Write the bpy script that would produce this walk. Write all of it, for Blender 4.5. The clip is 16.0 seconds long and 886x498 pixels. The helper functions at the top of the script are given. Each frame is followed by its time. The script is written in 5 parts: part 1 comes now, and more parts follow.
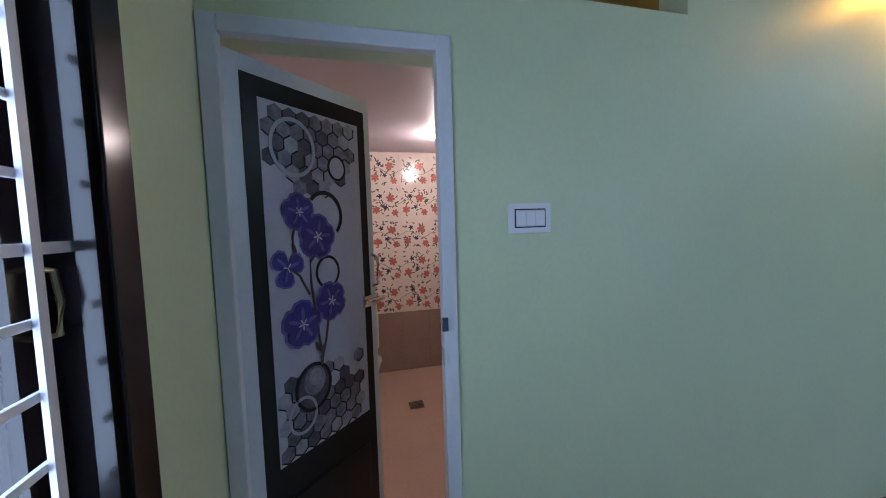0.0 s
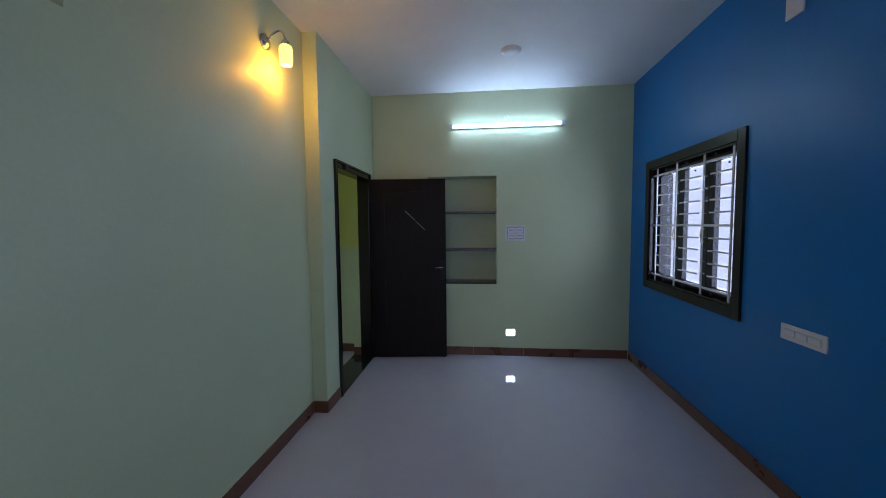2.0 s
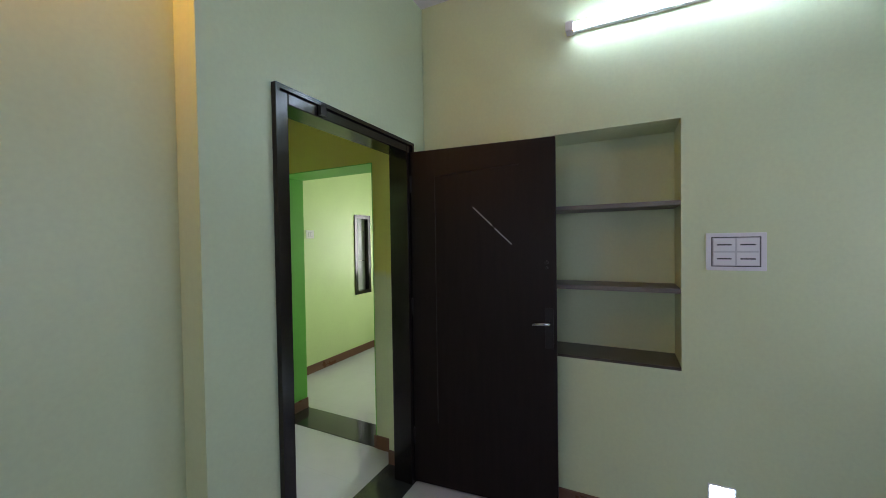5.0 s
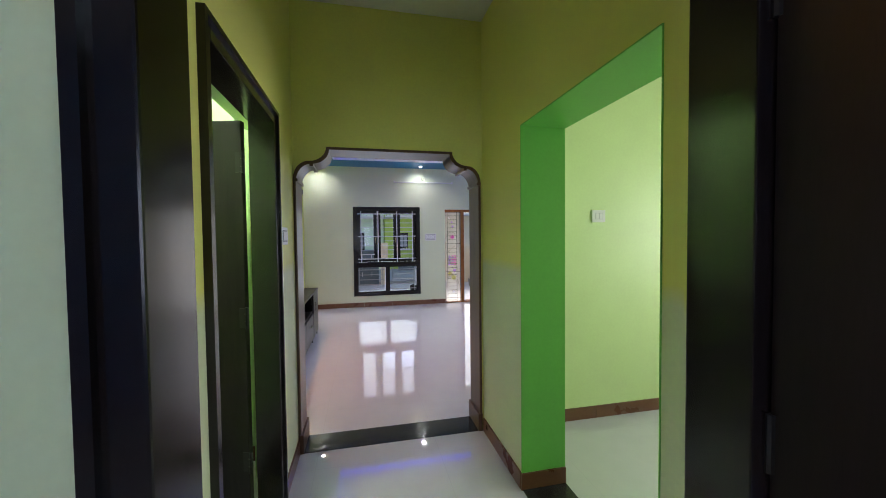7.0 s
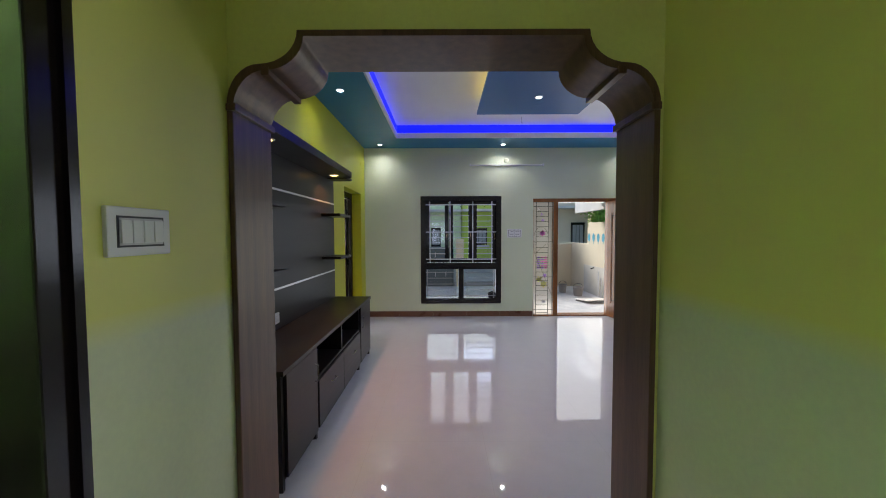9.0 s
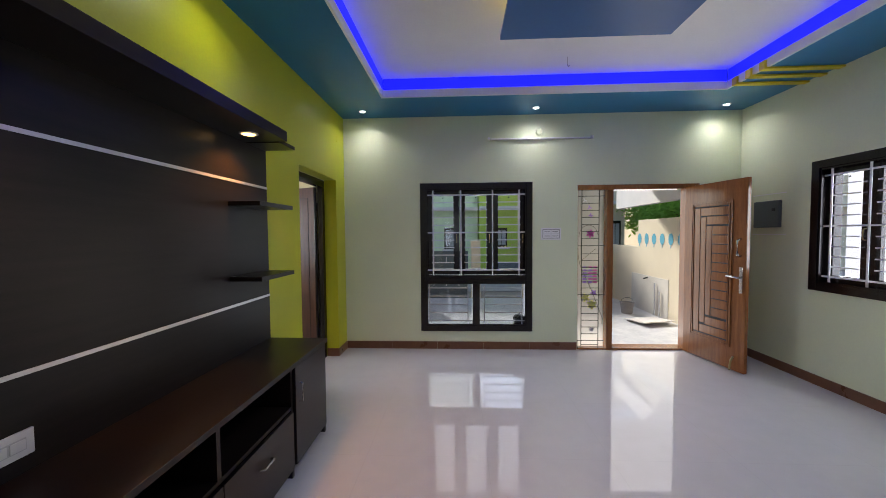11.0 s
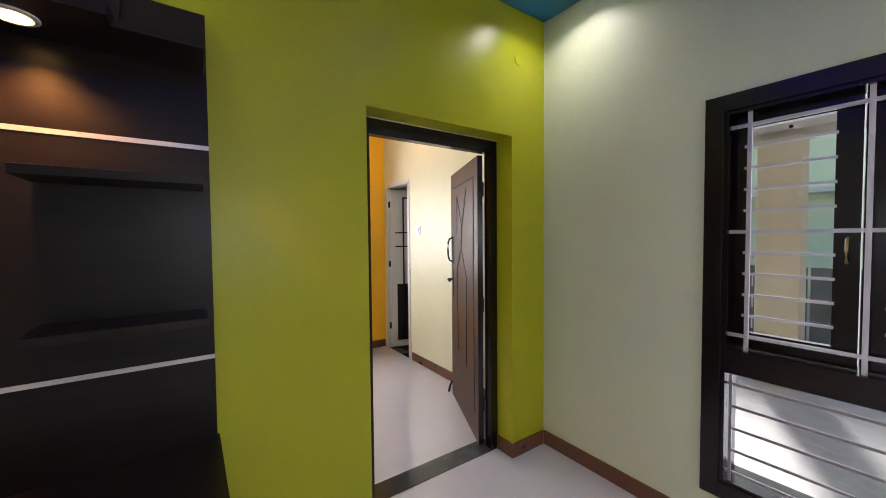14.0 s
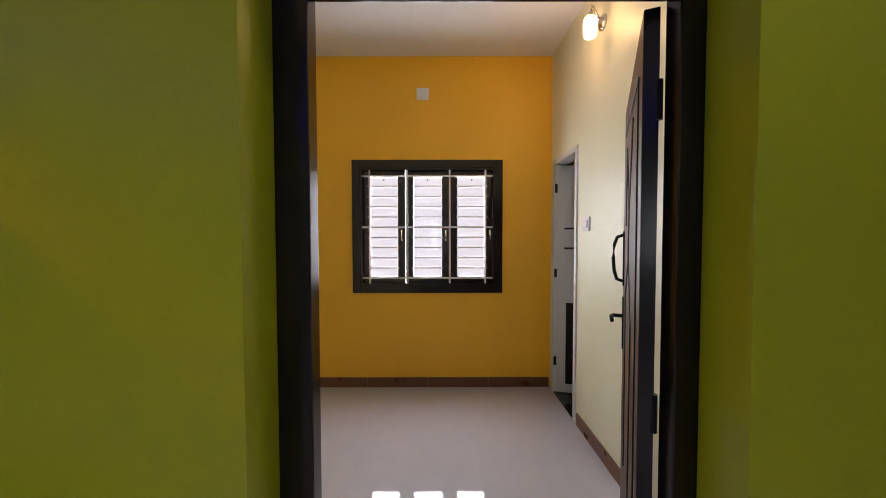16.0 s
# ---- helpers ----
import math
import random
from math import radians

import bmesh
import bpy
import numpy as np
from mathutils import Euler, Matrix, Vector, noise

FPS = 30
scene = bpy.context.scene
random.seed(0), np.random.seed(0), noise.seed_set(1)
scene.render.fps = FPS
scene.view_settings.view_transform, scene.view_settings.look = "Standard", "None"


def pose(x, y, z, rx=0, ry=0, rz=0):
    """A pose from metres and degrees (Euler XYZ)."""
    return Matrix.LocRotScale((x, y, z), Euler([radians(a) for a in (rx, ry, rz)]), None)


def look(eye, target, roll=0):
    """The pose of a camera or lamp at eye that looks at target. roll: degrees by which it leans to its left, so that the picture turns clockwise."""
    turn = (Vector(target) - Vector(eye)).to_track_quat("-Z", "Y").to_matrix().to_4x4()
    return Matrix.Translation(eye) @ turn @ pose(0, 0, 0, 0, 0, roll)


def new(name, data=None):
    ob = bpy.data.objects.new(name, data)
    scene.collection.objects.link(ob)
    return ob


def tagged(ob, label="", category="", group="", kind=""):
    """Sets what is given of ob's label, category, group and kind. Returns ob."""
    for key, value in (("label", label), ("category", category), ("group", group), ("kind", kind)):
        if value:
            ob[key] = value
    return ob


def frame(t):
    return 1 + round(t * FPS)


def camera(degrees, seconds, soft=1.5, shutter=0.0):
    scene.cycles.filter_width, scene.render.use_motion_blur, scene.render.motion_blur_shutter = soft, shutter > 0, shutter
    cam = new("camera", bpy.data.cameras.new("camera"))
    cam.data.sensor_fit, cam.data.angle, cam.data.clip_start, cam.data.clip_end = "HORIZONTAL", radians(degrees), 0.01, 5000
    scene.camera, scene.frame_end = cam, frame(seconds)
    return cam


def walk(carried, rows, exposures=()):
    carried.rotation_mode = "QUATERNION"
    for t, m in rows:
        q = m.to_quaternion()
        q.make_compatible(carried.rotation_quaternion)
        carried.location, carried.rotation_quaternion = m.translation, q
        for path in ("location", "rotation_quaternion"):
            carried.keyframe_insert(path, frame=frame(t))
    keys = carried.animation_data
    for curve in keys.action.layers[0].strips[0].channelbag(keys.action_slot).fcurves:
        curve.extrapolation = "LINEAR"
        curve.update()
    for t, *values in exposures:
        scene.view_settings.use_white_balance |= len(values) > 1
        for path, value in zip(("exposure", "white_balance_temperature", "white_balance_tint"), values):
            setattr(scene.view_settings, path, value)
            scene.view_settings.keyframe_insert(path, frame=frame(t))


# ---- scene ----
cam = camera(101.2, 16.0, soft=0.95)
PATH = [
    (0, (-2.365, -0.484, 1.521), (-1.868, 1.448, 1.376), -1.7),
    (0.5, (-2.355, -0.627, 1.524), (-1.303, 1.068, 1.382), -1.1),
    (1, (-2.33, -0.675, 1.517), (-0.763, 0.56, 1.379), -1.0),
    (1.5, (-2.277, -0.691, 1.509), (-0.382, -0.064, 1.376), -0.8),
    (2, (-2.241, -0.734, 1.524), (-0.256, -0.528, 1.394), -0.6),
    (2.5, (-2.112, -0.794, 1.514), (-0.117, -0.692, 1.431), -0.4),
    (3, (-1.831, -0.785, 1.518), (0.168, -0.756, 1.474), -0.2),
    (5.5, (0.252, -0.555, 1.474), (1.823, 0.682, 1.434), -0.5),
    (6, (0.598, -0.387, 1.459), (1.841, 1.179, 1.407), 0.0),
    (6.5, (0.935, -0.229, 1.463), (1.726, 1.606, 1.402), -0.3),
    (7, (1.115, 0.037, 1.45), (1.545, 1.989, 1.387), -0.6),
    (7.5, (1.208, 0.319, 1.451), (1.359, 2.312, 1.378), -0.8),
    (8, (1.303, 0.654, 1.462), (1.311, 2.652, 1.382), -0.4),
    (8.5, (1.318, 1.064, 1.463), (1.313, 3.062, 1.375), 0.2),
    (9, (1.318, 1.5, 1.462), (1.316, 3.498, 1.377), -0.2),
    (11.5, (1.515, 3.669, 1.479), (1.331, 5.658, 1.397), -0.6),
    (12, (1.599, 4.078, 1.511), (1.156, 6.026, 1.423), -0.6),
    (12.5, (1.613, 4.528, 1.48), (0.852, 6.377, 1.409), -0.7),
    (13, (1.693, 4.975, 1.491), (0.607, 6.653, 1.406), -0.7),
    (13.5, (1.736, 5.432, 1.477), (0.331, 6.852, 1.396), -0.8),
    (14, (1.643, 5.832, 1.479), (0.002, 6.973, 1.409), -0.5),
    (14.5, (1.528, 6.216, 1.482), (-0.299, 7.028, 1.417), -0.6),
    (15, (1.283, 6.537, 1.476), (-0.649, 7.05, 1.412), -0.6),
    (15.5, (0.987, 6.774, 1.473), (-0.992, 7.055, 1.401), -0.6),
    (16, (0.66, 6.95, 1.457), (-1.339, 6.952, 1.39), -0.1),
]
EXPOSURES = [(0, 0.58, 5050, 8), (1, 0.3, 5250, 10), (1.5, 0.0, 5250, 12), (2, -0.2, 5300, 14), (2.5, -0.08, 5450, 16), (3, 0.14, 5650, 17), (5.5, 0.62, 6150, 13), (6.5, 0.9, 6000, 12), (7, 0.75, 6000, 12), (7.5, 0.45, 6050, 11), (8, 0.25, 6100, 10), (8.5, 0.18, 6100, 8), (9, 0.3, 6100, 7), (11.5, 0.3, 6450, 8), (12.5, 0.36, 6550, 8), (13, 0.5, 6600, 8), (13.5, 0.5, 6600, 9), (14.5, 0.5, 6700, 10), (15.5, 0.0, 6500, 8), (16, -0.2, 6500, 12)]
walk(cam, [(t, look(e, g, r)) for t, e, g, r in PATH], EXPOSURES)

# ---------------------------------------------------------------- light
world = bpy.data.worlds.new("sky")
scene.world = world
world.use_nodes = True
wn = world.node_tree.nodes
sky = wn.new("ShaderNodeTexSky")
sky.sky_type, sky.sun_disc = "NISHITA", False
sky.sun_elevation, sky.sun_rotation = radians(36), radians(-24)
wn["Background"].inputs["Strength"].default_value = 0.15
world.node_tree.links.new(sky.outputs[0], wn["Background"].inputs["Color"])

sun = new("sun", bpy.data.lights.new("sun", "SUN"))
sun.data.energy, sun.data.angle, sun.data.color = 5.0, radians(5), (1.0, 0.95, 0.87)
sun.matrix_world = look((-4.5, 10, 8), (0, 0, 0))


def area(name, m, w, h, watts, colour):
    """A lamp filling an opening, shining along its own -z."""
    la = bpy.data.lights.new(name, "AREA")
    la.shape, la.size, la.size_y, la.energy, la.color = "RECTANGLE", w, h, watts, colour
    ob = new(name, la)
    ob.matrix_world = m
    return ob


def spot(name, place, watts, colour, degrees=130, radius=0.04):
    la = bpy.data.lights.new(name, "SPOT")
    la.energy, la.color, la.spot_size, la.spot_blend, la.shadow_soft_size = watts, colour, radians(degrees), 0.7, radius
    ob = new(name, la)
    ob.location = place
    return ob


def disc(name, place, watts, colour, radius=0.03):
    """A small round lamp shining straight down."""
    la = bpy.data.lights.new(name, "AREA")
    la.shape, la.size, la.energy, la.color, la.spread = "DISK", 2 * radius, watts, colour, radians(135)
    ob = new(name, la)
    ob.location = place
    return ob


def bulb(name, place, watts, colour, radius=0.04):
    la = bpy.data.lights.new(name, "POINT")
    la.energy, la.color, la.shadow_soft_size = watts, colour, radius
    ob = new(name, la)
    ob.location = place
    return ob


DAY = (0.90, 0.92, 1.0)
area("daylight_bedroom_south", look((0.915, -2.62, 1.5), (0.915, 0, 1.5)), 1.36, 1.2, 22, (0.82, 0.87, 1.0))
area("daylight_bedroom_west", look((-2.97, -0.47, 1.5), (0, -0.47, 1.5)), 1.44, 1.2, 20, (0.82, 0.87, 1.0))
area("daylight_yellow_room", look((-3.08, 6.81, 1.55), (0, 6.81, 1.55)), 1.40, 1.24, 105, (0.95, 0.94, 1.0))
area("daylight_hall_east", look((5.07, 6.3, 1.52), (0, 6.3, 1.52)), 1.28, 1.2, 30, DAY)
# lamp added in an unseen east window to brighten the kitchen
area("kitchen_fill_light", look((5.07, 1.4, 1.5), (0, 1.4, 1.5)), 1.1, 1.1, 31, (1.0, 0.98, 0.9))
area("daylight_hall_window", look((1.63, 8.12, 1.2), (1.63, 0, 1.2)), 1.36, 1.8, 8, DAY)
area("daylight_entrance", look((3.8, 8.12, 1.05), (3.8, 0, 1.05)), 0.86, 1.9, 7, (1.0, 0.95, 0.9))


# ---------------------------------------------------------------- materials
def col(r, g, b):
    return tuple(((c / 255) / 12.92 if c <= 10 else ((c / 255 + 0.055) / 1.055) ** 2.4) for c in (r, g, b))


def material(name, base, rough=0.5, metal=0.0, vary=0.08, scale=3.0, fine=60.0, bump=0.05, spec=0.5, stretch=(1, 1, 1), coat=0.0, dark=None, tiles=None):
    """Base colour with broad stains and fine grain, some relief, and faint tile joints if wanted."""
    m = bpy.data.materials.new(name)
    m.use_nodes = True
    n, l = m.node_tree.nodes, m.node_tree.links
    b = n["Principled BSDF"]
    b.inputs["Metallic"].default_value = metal
    b.inputs["Specular IOR Level"].default_value = spec
    b.inputs["Coat Weight"].default_value = coat
    b.inputs["Coat Roughness"].default_value = 0.08
    tc, mp = n.new("ShaderNodeTexCoord"), n.new("ShaderNodeMapping")
    mp.inputs["Scale"].default_value = stretch
    l.new(tc.outputs["Object"], mp.inputs["Vector"])
    big, small = n.new("ShaderNodeTexNoise"), n.new("ShaderNodeTexNoise")
    big.inputs["Scale"].default_value, big.inputs["Detail"].default_value = scale, 5
    small.inputs["Scale"].default_value, small.inputs["Detail"].default_value = fine, 4
    l.new(mp.outputs[0], big.inputs["Vector"])
    l.new(mp.outputs[0], small.inputs["Vector"])
    add = n.new("ShaderNodeMath")
    add.operation = "MULTIPLY_ADD"
    add.inputs[1].default_value = 0.4
    l.new(small.outputs["Fac"], add.inputs[0])
    sc = n.new("ShaderNodeMath")
    sc.operation = "MULTIPLY"
    sc.inputs[1].default_value = 0.6
    l.new(big.outputs["Fac"], sc.inputs[0])
    l.new(sc.outputs[0], add.inputs[2])
    ramp = n.new("ShaderNodeValToRGB")
    lo = dark if dark else tuple(c * (1 - 2 * vary) for c in base)
    hi = base if dark else tuple(min(1, c * (1 + vary)) for c in base)
    ramp.color_ramp.elements[0].position, ramp.color_ramp.elements[1].position = 0.3, 0.7
    ramp.color_ramp.elements[0].color = (*lo, 1)
    ramp.color_ramp.elements[1].color = (*hi, 1)
    l.new(add.outputs[0], ramp.inputs[0])
    out = ramp.outputs[0]
    height = add.outputs[0]
    if tiles:
        br = n.new("ShaderNodeTexBrick")
        br.offset, br.squash = 0.0, 1.0
        br.inputs["Scale"].default_value = 1.0
        br.inputs["Mortar Size"].default_value = 0.0012
        br.inputs["Brick Width"].default_value, br.inputs["Row Height"].default_value = tiles, tiles
        br.inputs["Color1"].default_value = br.inputs["Color2"].default_value = (1, 1, 1, 1)
        br.inputs["Mortar"].default_value = (0.90, 0.90, 0.90, 1)
        l.new(tc.outputs["Object"], br.inputs["Vector"])
        mx = n.new("ShaderNodeMix")
        mx.data_type, mx.blend_type = "RGBA", "MULTIPLY"
        mx.inputs["Factor"].default_value = 1.0
        l.new(out, mx.inputs["A"])
        l.new(br.outputs["Color"], mx.inputs["B"])
        out = mx.outputs["Result"]
    l.new(out, b.inputs["Base Color"])
    rr = n.new("ShaderNodeMapRange")
    rr.inputs["To Min"].default_value, rr.inputs["To Max"].default_value = max(0.02, rough * 0.85), min(1, rough * 1.2)
    l.new(big.outputs["Fac"], rr.inputs["Value"])
    l.new(rr.outputs[0], b.inputs["Roughness"])
    if bump:
        bp = n.new("ShaderNodeBump")
        bp.inputs["Strength"].default_value, bp.inputs["Distance"].default_value = bump, 0.004
        l.new(height, bp.inputs["Height"])
        l.new(bp.outputs[0], b.inputs["Normal"])
    return m


def glowing(name, colour, strength, base=(0.8, 0.8, 0.8)):
    m = bpy.data.materials.new(name)
    m.use_nodes = True
    b = m.node_tree.nodes["Principled BSDF"]
    b.inputs["Base Color"].default_value = (*base, 1)
    b.inputs["Emission Color"].default_value = (*colour, 1)
    b.inputs["Emission Strength"].default_value = strength
    return m


def glass(name, tint=(1, 1, 1), frost=0.0):
    m = bpy.data.materials.new(name)
    m.use_nodes = True
    n, l = m.node_tree.nodes, m.node_tree.links
    tr, gl, mx, lw = n.new("ShaderNodeBsdfTransparent"), n.new("ShaderNodeBsdfGlossy"), n.new("ShaderNodeMixShader"), n.new("ShaderNodeLayerWeight")
    pw, fr = n.new("ShaderNodeMath"), n.new("ShaderNodeMath")
    pw.operation, pw.inputs[1].default_value = "POWER", 4.0
    fr.operation, fr.inputs[1].default_value, fr.inputs[2].default_value = "MULTIPLY_ADD", 0.5, 0.03
    lw.inputs["Blend"].default_value = 0.5
    l.new(lw.outputs["Facing"], pw.inputs[0])
    l.new(pw.outputs[0], fr.inputs[0])
    tr.inputs["Color"].default_value = (*tint, 1)
    gl.inputs["Roughness"].default_value = 0.03 + frost
    l.new(fr.outputs[0], mx.inputs[0])
    l.new(tr.outputs[0], mx.inputs[1])
    l.new(gl.outputs[0], mx.inputs[2])
    l.new(mx.outputs[0], n["Material Output"].inputs["Surface"])
    return m


def shadow_line(name, upper, lower, z):
    """Wall paint with a shadow painted in: shaded tone above height z, lit tone below."""
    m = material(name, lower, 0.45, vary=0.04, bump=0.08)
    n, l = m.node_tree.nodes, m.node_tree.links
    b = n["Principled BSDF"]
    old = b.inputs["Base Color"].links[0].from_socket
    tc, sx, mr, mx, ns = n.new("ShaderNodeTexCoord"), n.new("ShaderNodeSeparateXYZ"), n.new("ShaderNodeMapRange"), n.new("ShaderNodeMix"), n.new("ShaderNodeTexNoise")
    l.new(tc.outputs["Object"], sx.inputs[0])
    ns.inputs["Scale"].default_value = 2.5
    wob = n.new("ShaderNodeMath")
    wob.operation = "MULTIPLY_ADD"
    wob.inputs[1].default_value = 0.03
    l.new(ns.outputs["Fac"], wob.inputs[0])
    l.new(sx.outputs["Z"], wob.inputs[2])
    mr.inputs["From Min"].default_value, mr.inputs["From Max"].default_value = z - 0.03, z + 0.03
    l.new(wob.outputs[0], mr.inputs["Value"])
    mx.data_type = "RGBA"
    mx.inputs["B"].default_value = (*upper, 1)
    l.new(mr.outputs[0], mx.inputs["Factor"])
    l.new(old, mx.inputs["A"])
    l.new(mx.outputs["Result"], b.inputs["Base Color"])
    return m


M = {}
M["pale"] = material("pale_green_paint", (0.60, 0.67, 0.43), 0.42, vary=0.035, scale=1.5, bump=0.06)
M["blue"] = material("blue_paint", (0.012, 0.16, 0.48), 0.4, vary=0.05, scale=1.5, bump=0.06)
M["white"] = material("white_ceiling_paint", (0.78, 0.78, 0.78), 0.6, vary=0.03, bump=0.05)
# olive is the shade above a shadow line at 1.29 m, put into the paint
M["foyer"] = shadow_line("foyer_paint_shaded_above", (0.76, 0.75, 0.22), (0.71, 0.75, 0.52), 1.29)
# the shaded tone of the foyer walls, used evenly
M["foyer_top"] = material("olive_yellow_paint", (0.76, 0.75, 0.22), 0.45, vary=0.04, bump=0.06)
M["green"] = material("bright_green_paint", (0.16, 0.50, 0.08), 0.45, vary=0.04, bump=0.05)
M["lime"] = material("kitchen_green_paint", (0.60, 0.73, 0.36), 0.45, vary=0.03, bump=0.05)
M["puja"] = material("light_green_paint", (0.55, 0.72, 0.36), 0.45, vary=0.03, bump=0.05)
M["chart"] = material("yellow_green_paint", (0.46, 0.48, 0.012), 0.33, vary=0.04, scale=1.5, bump=0.05)
M["cream"] = material("pale_cream_paint", (0.66, 0.70, 0.52), 0.42, vary=0.03, scale=1.5, bump=0.06)
M["creamb"] = material("cream_room_paint", (0.74, 0.72, 0.52), 0.45, vary=0.03, bump=0.05)
M["orange"] = material("amber_paint", (0.90, 0.49, 0.02), 0.42, vary=0.04, scale=1.5, bump=0.05)
M["ochre"] = material("ochre_board", (0.42, 0.25, 0.05), 0.5, vary=0.08, bump=0.05)
M["tealblue"] = material("ceiling_blue_paint", (0.012, 0.17, 0.38), 0.4, vary=0.04, bump=0.04)
M["panelblue"] = material("deep_blue_panel_paint", (0.012, 0.10, 0.34), 0.4, vary=0.04, bump=0.04)
M["yellowp"] = material("yellow_paint", (0.72, 0.55, 0.02), 0.45, vary=0.04)
M["floor"] = material("polished_white_tile", (0.53, 0.52, 0.57), 0.03, vary=0.03, scale=1.2, fine=8, bump=0.0, spec=0.9, tiles=0.8)
M["bathfloor"] = material("beige_bath_tile", (0.52, 0.36, 0.27), 0.35, vary=0.06, tiles=0.3)
M["bathtile"] = material("brown_bath_tile", (0.34, 0.25, 0.21), 0.25, vary=0.08)
M["bathprint"] = material("white_print_tile", (0.75, 0.66, 0.60), 0.15, vary=0.02)
M["bathceil"] = material("bath_ceiling_paint", (0.60, 0.55, 0.60), 0.5, vary=0.03)
M["base"] = material("brown_skirting_tile", (0.15, 0.062, 0.034), 0.28, vary=0.10, scale=6, fine=40, bump=0.02)
M["granite"] = material("black_granite", (0.035, 0.036, 0.036), 0.09, vary=0.3, fine=300, bump=0.0)
M["dark"] = material("dark_stained_wood", (0.011, 0.0075, 0.008), 0.19, spec=0.42, vary=0.12, scale=3, fine=30, stretch=(5, 5, 1.5), bump=0.03)
M["darkleaf"] = material("dark_flush_door_laminate", (0.012, 0.0078, 0.0072), 0.45, vary=0.22, scale=4, fine=40, stretch=(9, 9, 0.7), bump=0.04, spec=0.2)
# near-black puts the shade of grooves and carved lines into the colour
M["groove"] = material("groove_shadow_tone", (0.006, 0.004, 0.004), 0.6, vary=0.1)
M["tv"] = material("black_wenge_laminate", (0.011, 0.008, 0.0075), 0.32, vary=0.3, scale=4, fine=60, stretch=(1, 0.6, 9), bump=0.03, spec=0.3)
M["walnut"] = material("walnut_laminate", (0.16, 0.085, 0.048), 0.3, vary=0.0, scale=2.5, fine=22, stretch=(12, 12, 0.6), bump=0.03, dark=(0.05, 0.024, 0.014))
M["teak"] = material("varnished_teak", (0.30, 0.110, 0.030), 0.24, vary=0.0, scale=3, fine=25, stretch=(10, 10, 0.8), bump=0.05, coat=0.4, dark=(0.15, 0.048, 0.013))
M["brown"] = material("brown_carved_door", (0.095, 0.042, 0.024), 0.42, spec=0.25, vary=0.0, scale=3, fine=25, stretch=(10, 10, 0.7), bump=0.06, dark=(0.04, 0.018, 0.011))
M["alu"] = material("brushed_aluminium_strip", (0.75, 0.75, 0.76), 0.3, metal=0.6, vary=0.05)
M["steel"] = material("steel", (0.6, 0.58, 0.55), 0.25, metal=1.0, vary=0.08)
M["brass"] = material("aged_brass", (0.55, 0.42, 0.20), 0.28, metal=1.0, vary=0.12)
M["iron"] = material("black_iron", (0.02, 0.019, 0.018), 0.35, metal=0.6, vary=0.15)
M["bar"] = material("white_painted_bar", (0.72, 0.70, 0.74), 0.35, vary=0.05)
M["barsteel"] = material("grey_grille_bar", (0.42, 0.41, 0.42), 0.35, metal=0.5, vary=0.08)
M["pvc"] = material("white_pvc", (0.66, 0.68, 0.70), 0.28, vary=0.04)
M["plate"] = material("white_switch_plastic", (0.74, 0.73, 0.76), 0.3, vary=0.02, bump=0.0)
M["rocker"] = material("grey_switch_rocker", (0.55, 0.54, 0.58), 0.3, vary=0.02, bump=0.0)
M["line"] = material("dark_plastic_line", (0.02, 0.02, 0.03), 0.4, vary=0.05)
M["stone"] = material("cut_stone_slab", (0.16, 0.14, 0.125), 0.45, vary=0.2, fine=120, bump=0.03)
M["darkstone"] = material("brown_stone_sill", (0.055, 0.04, 0.03), 0.3, vary=0.2, fine=120)
M["glass"] = glass("clear_window_glass", (0.97, 0.98, 0.99))
M["frost"] = material("grey_frosted_glass", (0.34, 0.36, 0.36), 0.35, vary=0.06)
M["tube"] = glowing("tube_glow", (0.70, 0.85, 1.0), 27)
M["led"] = glowing("downlight_glow", (1.0, 0.98, 0.94), 22)
M["warmled"] = glowing("warm_downlight_glow", (1.0, 0.56, 0.18), 5.0, (0.3, 0.3, 0.3))
M["ledblue"] = glowing("blue_strip_glow", (0.006, 0.007, 1.0), 1.7, (0.01, 0.01, 0.2))
M["ledyellow"] = glowing("yellow_strip_glow", (1.0, 0.66, 0.10), 1.6)
# self-lit, so that the outdoors beyond the panes looks bright
M["outglow"] = glowing("glow_for_bright_outdoors", (0.95, 0.91, 1.0), 0.92, (0.15, 0.15, 0.15))
M["shade"] = glowing("warm_shade_glow", (1.0, 0.50, 0.03), 5.0)
M["shadeb"] = glowing("soft_shade_glow", (1.0, 0.62, 0.28), 4.0)
M["petal"] = material("violet_petal_print", (0.060, 0.042, 0.30), 0.35, vary=0.3, scale=25, dark=(0.028, 0.018, 0.12))
M["petal2"] = material("pale_violet_petal_print", (0.17, 0.13, 0.42), 0.35, vary=0.3, scale=25)
M["stem"] = material("stem_print", (0.10, 0.065, 0.05), 0.4, vary=0.2)
M["printbg"] = material("pale_lilac_print", (0.53, 0.51, 0.58), 0.3, vary=0.06, scale=4)
M["hexgrey"] = material("grey_hexagon_print", (0.24, 0.22, 0.27), 0.3, vary=0.45, scale=9)
M["hexdark"] = material("dark_hexagon_print", (0.10, 0.09, 0.12), 0.3, vary=0.4, scale=12)
M["hexpale"] = material("pale_hexagon_print", (0.40, 0.38, 0.43), 0.3, vary=0.25, scale=12)
M["ringgrey"] = material("silver_ring_print", (0.45, 0.45, 0.50), 0.3, vary=0.1)
M["black"] = material("black_gloss_panel", (0.010, 0.009, 0.010), 0.3, vary=0.15, bump=0.01, spec=0.3)
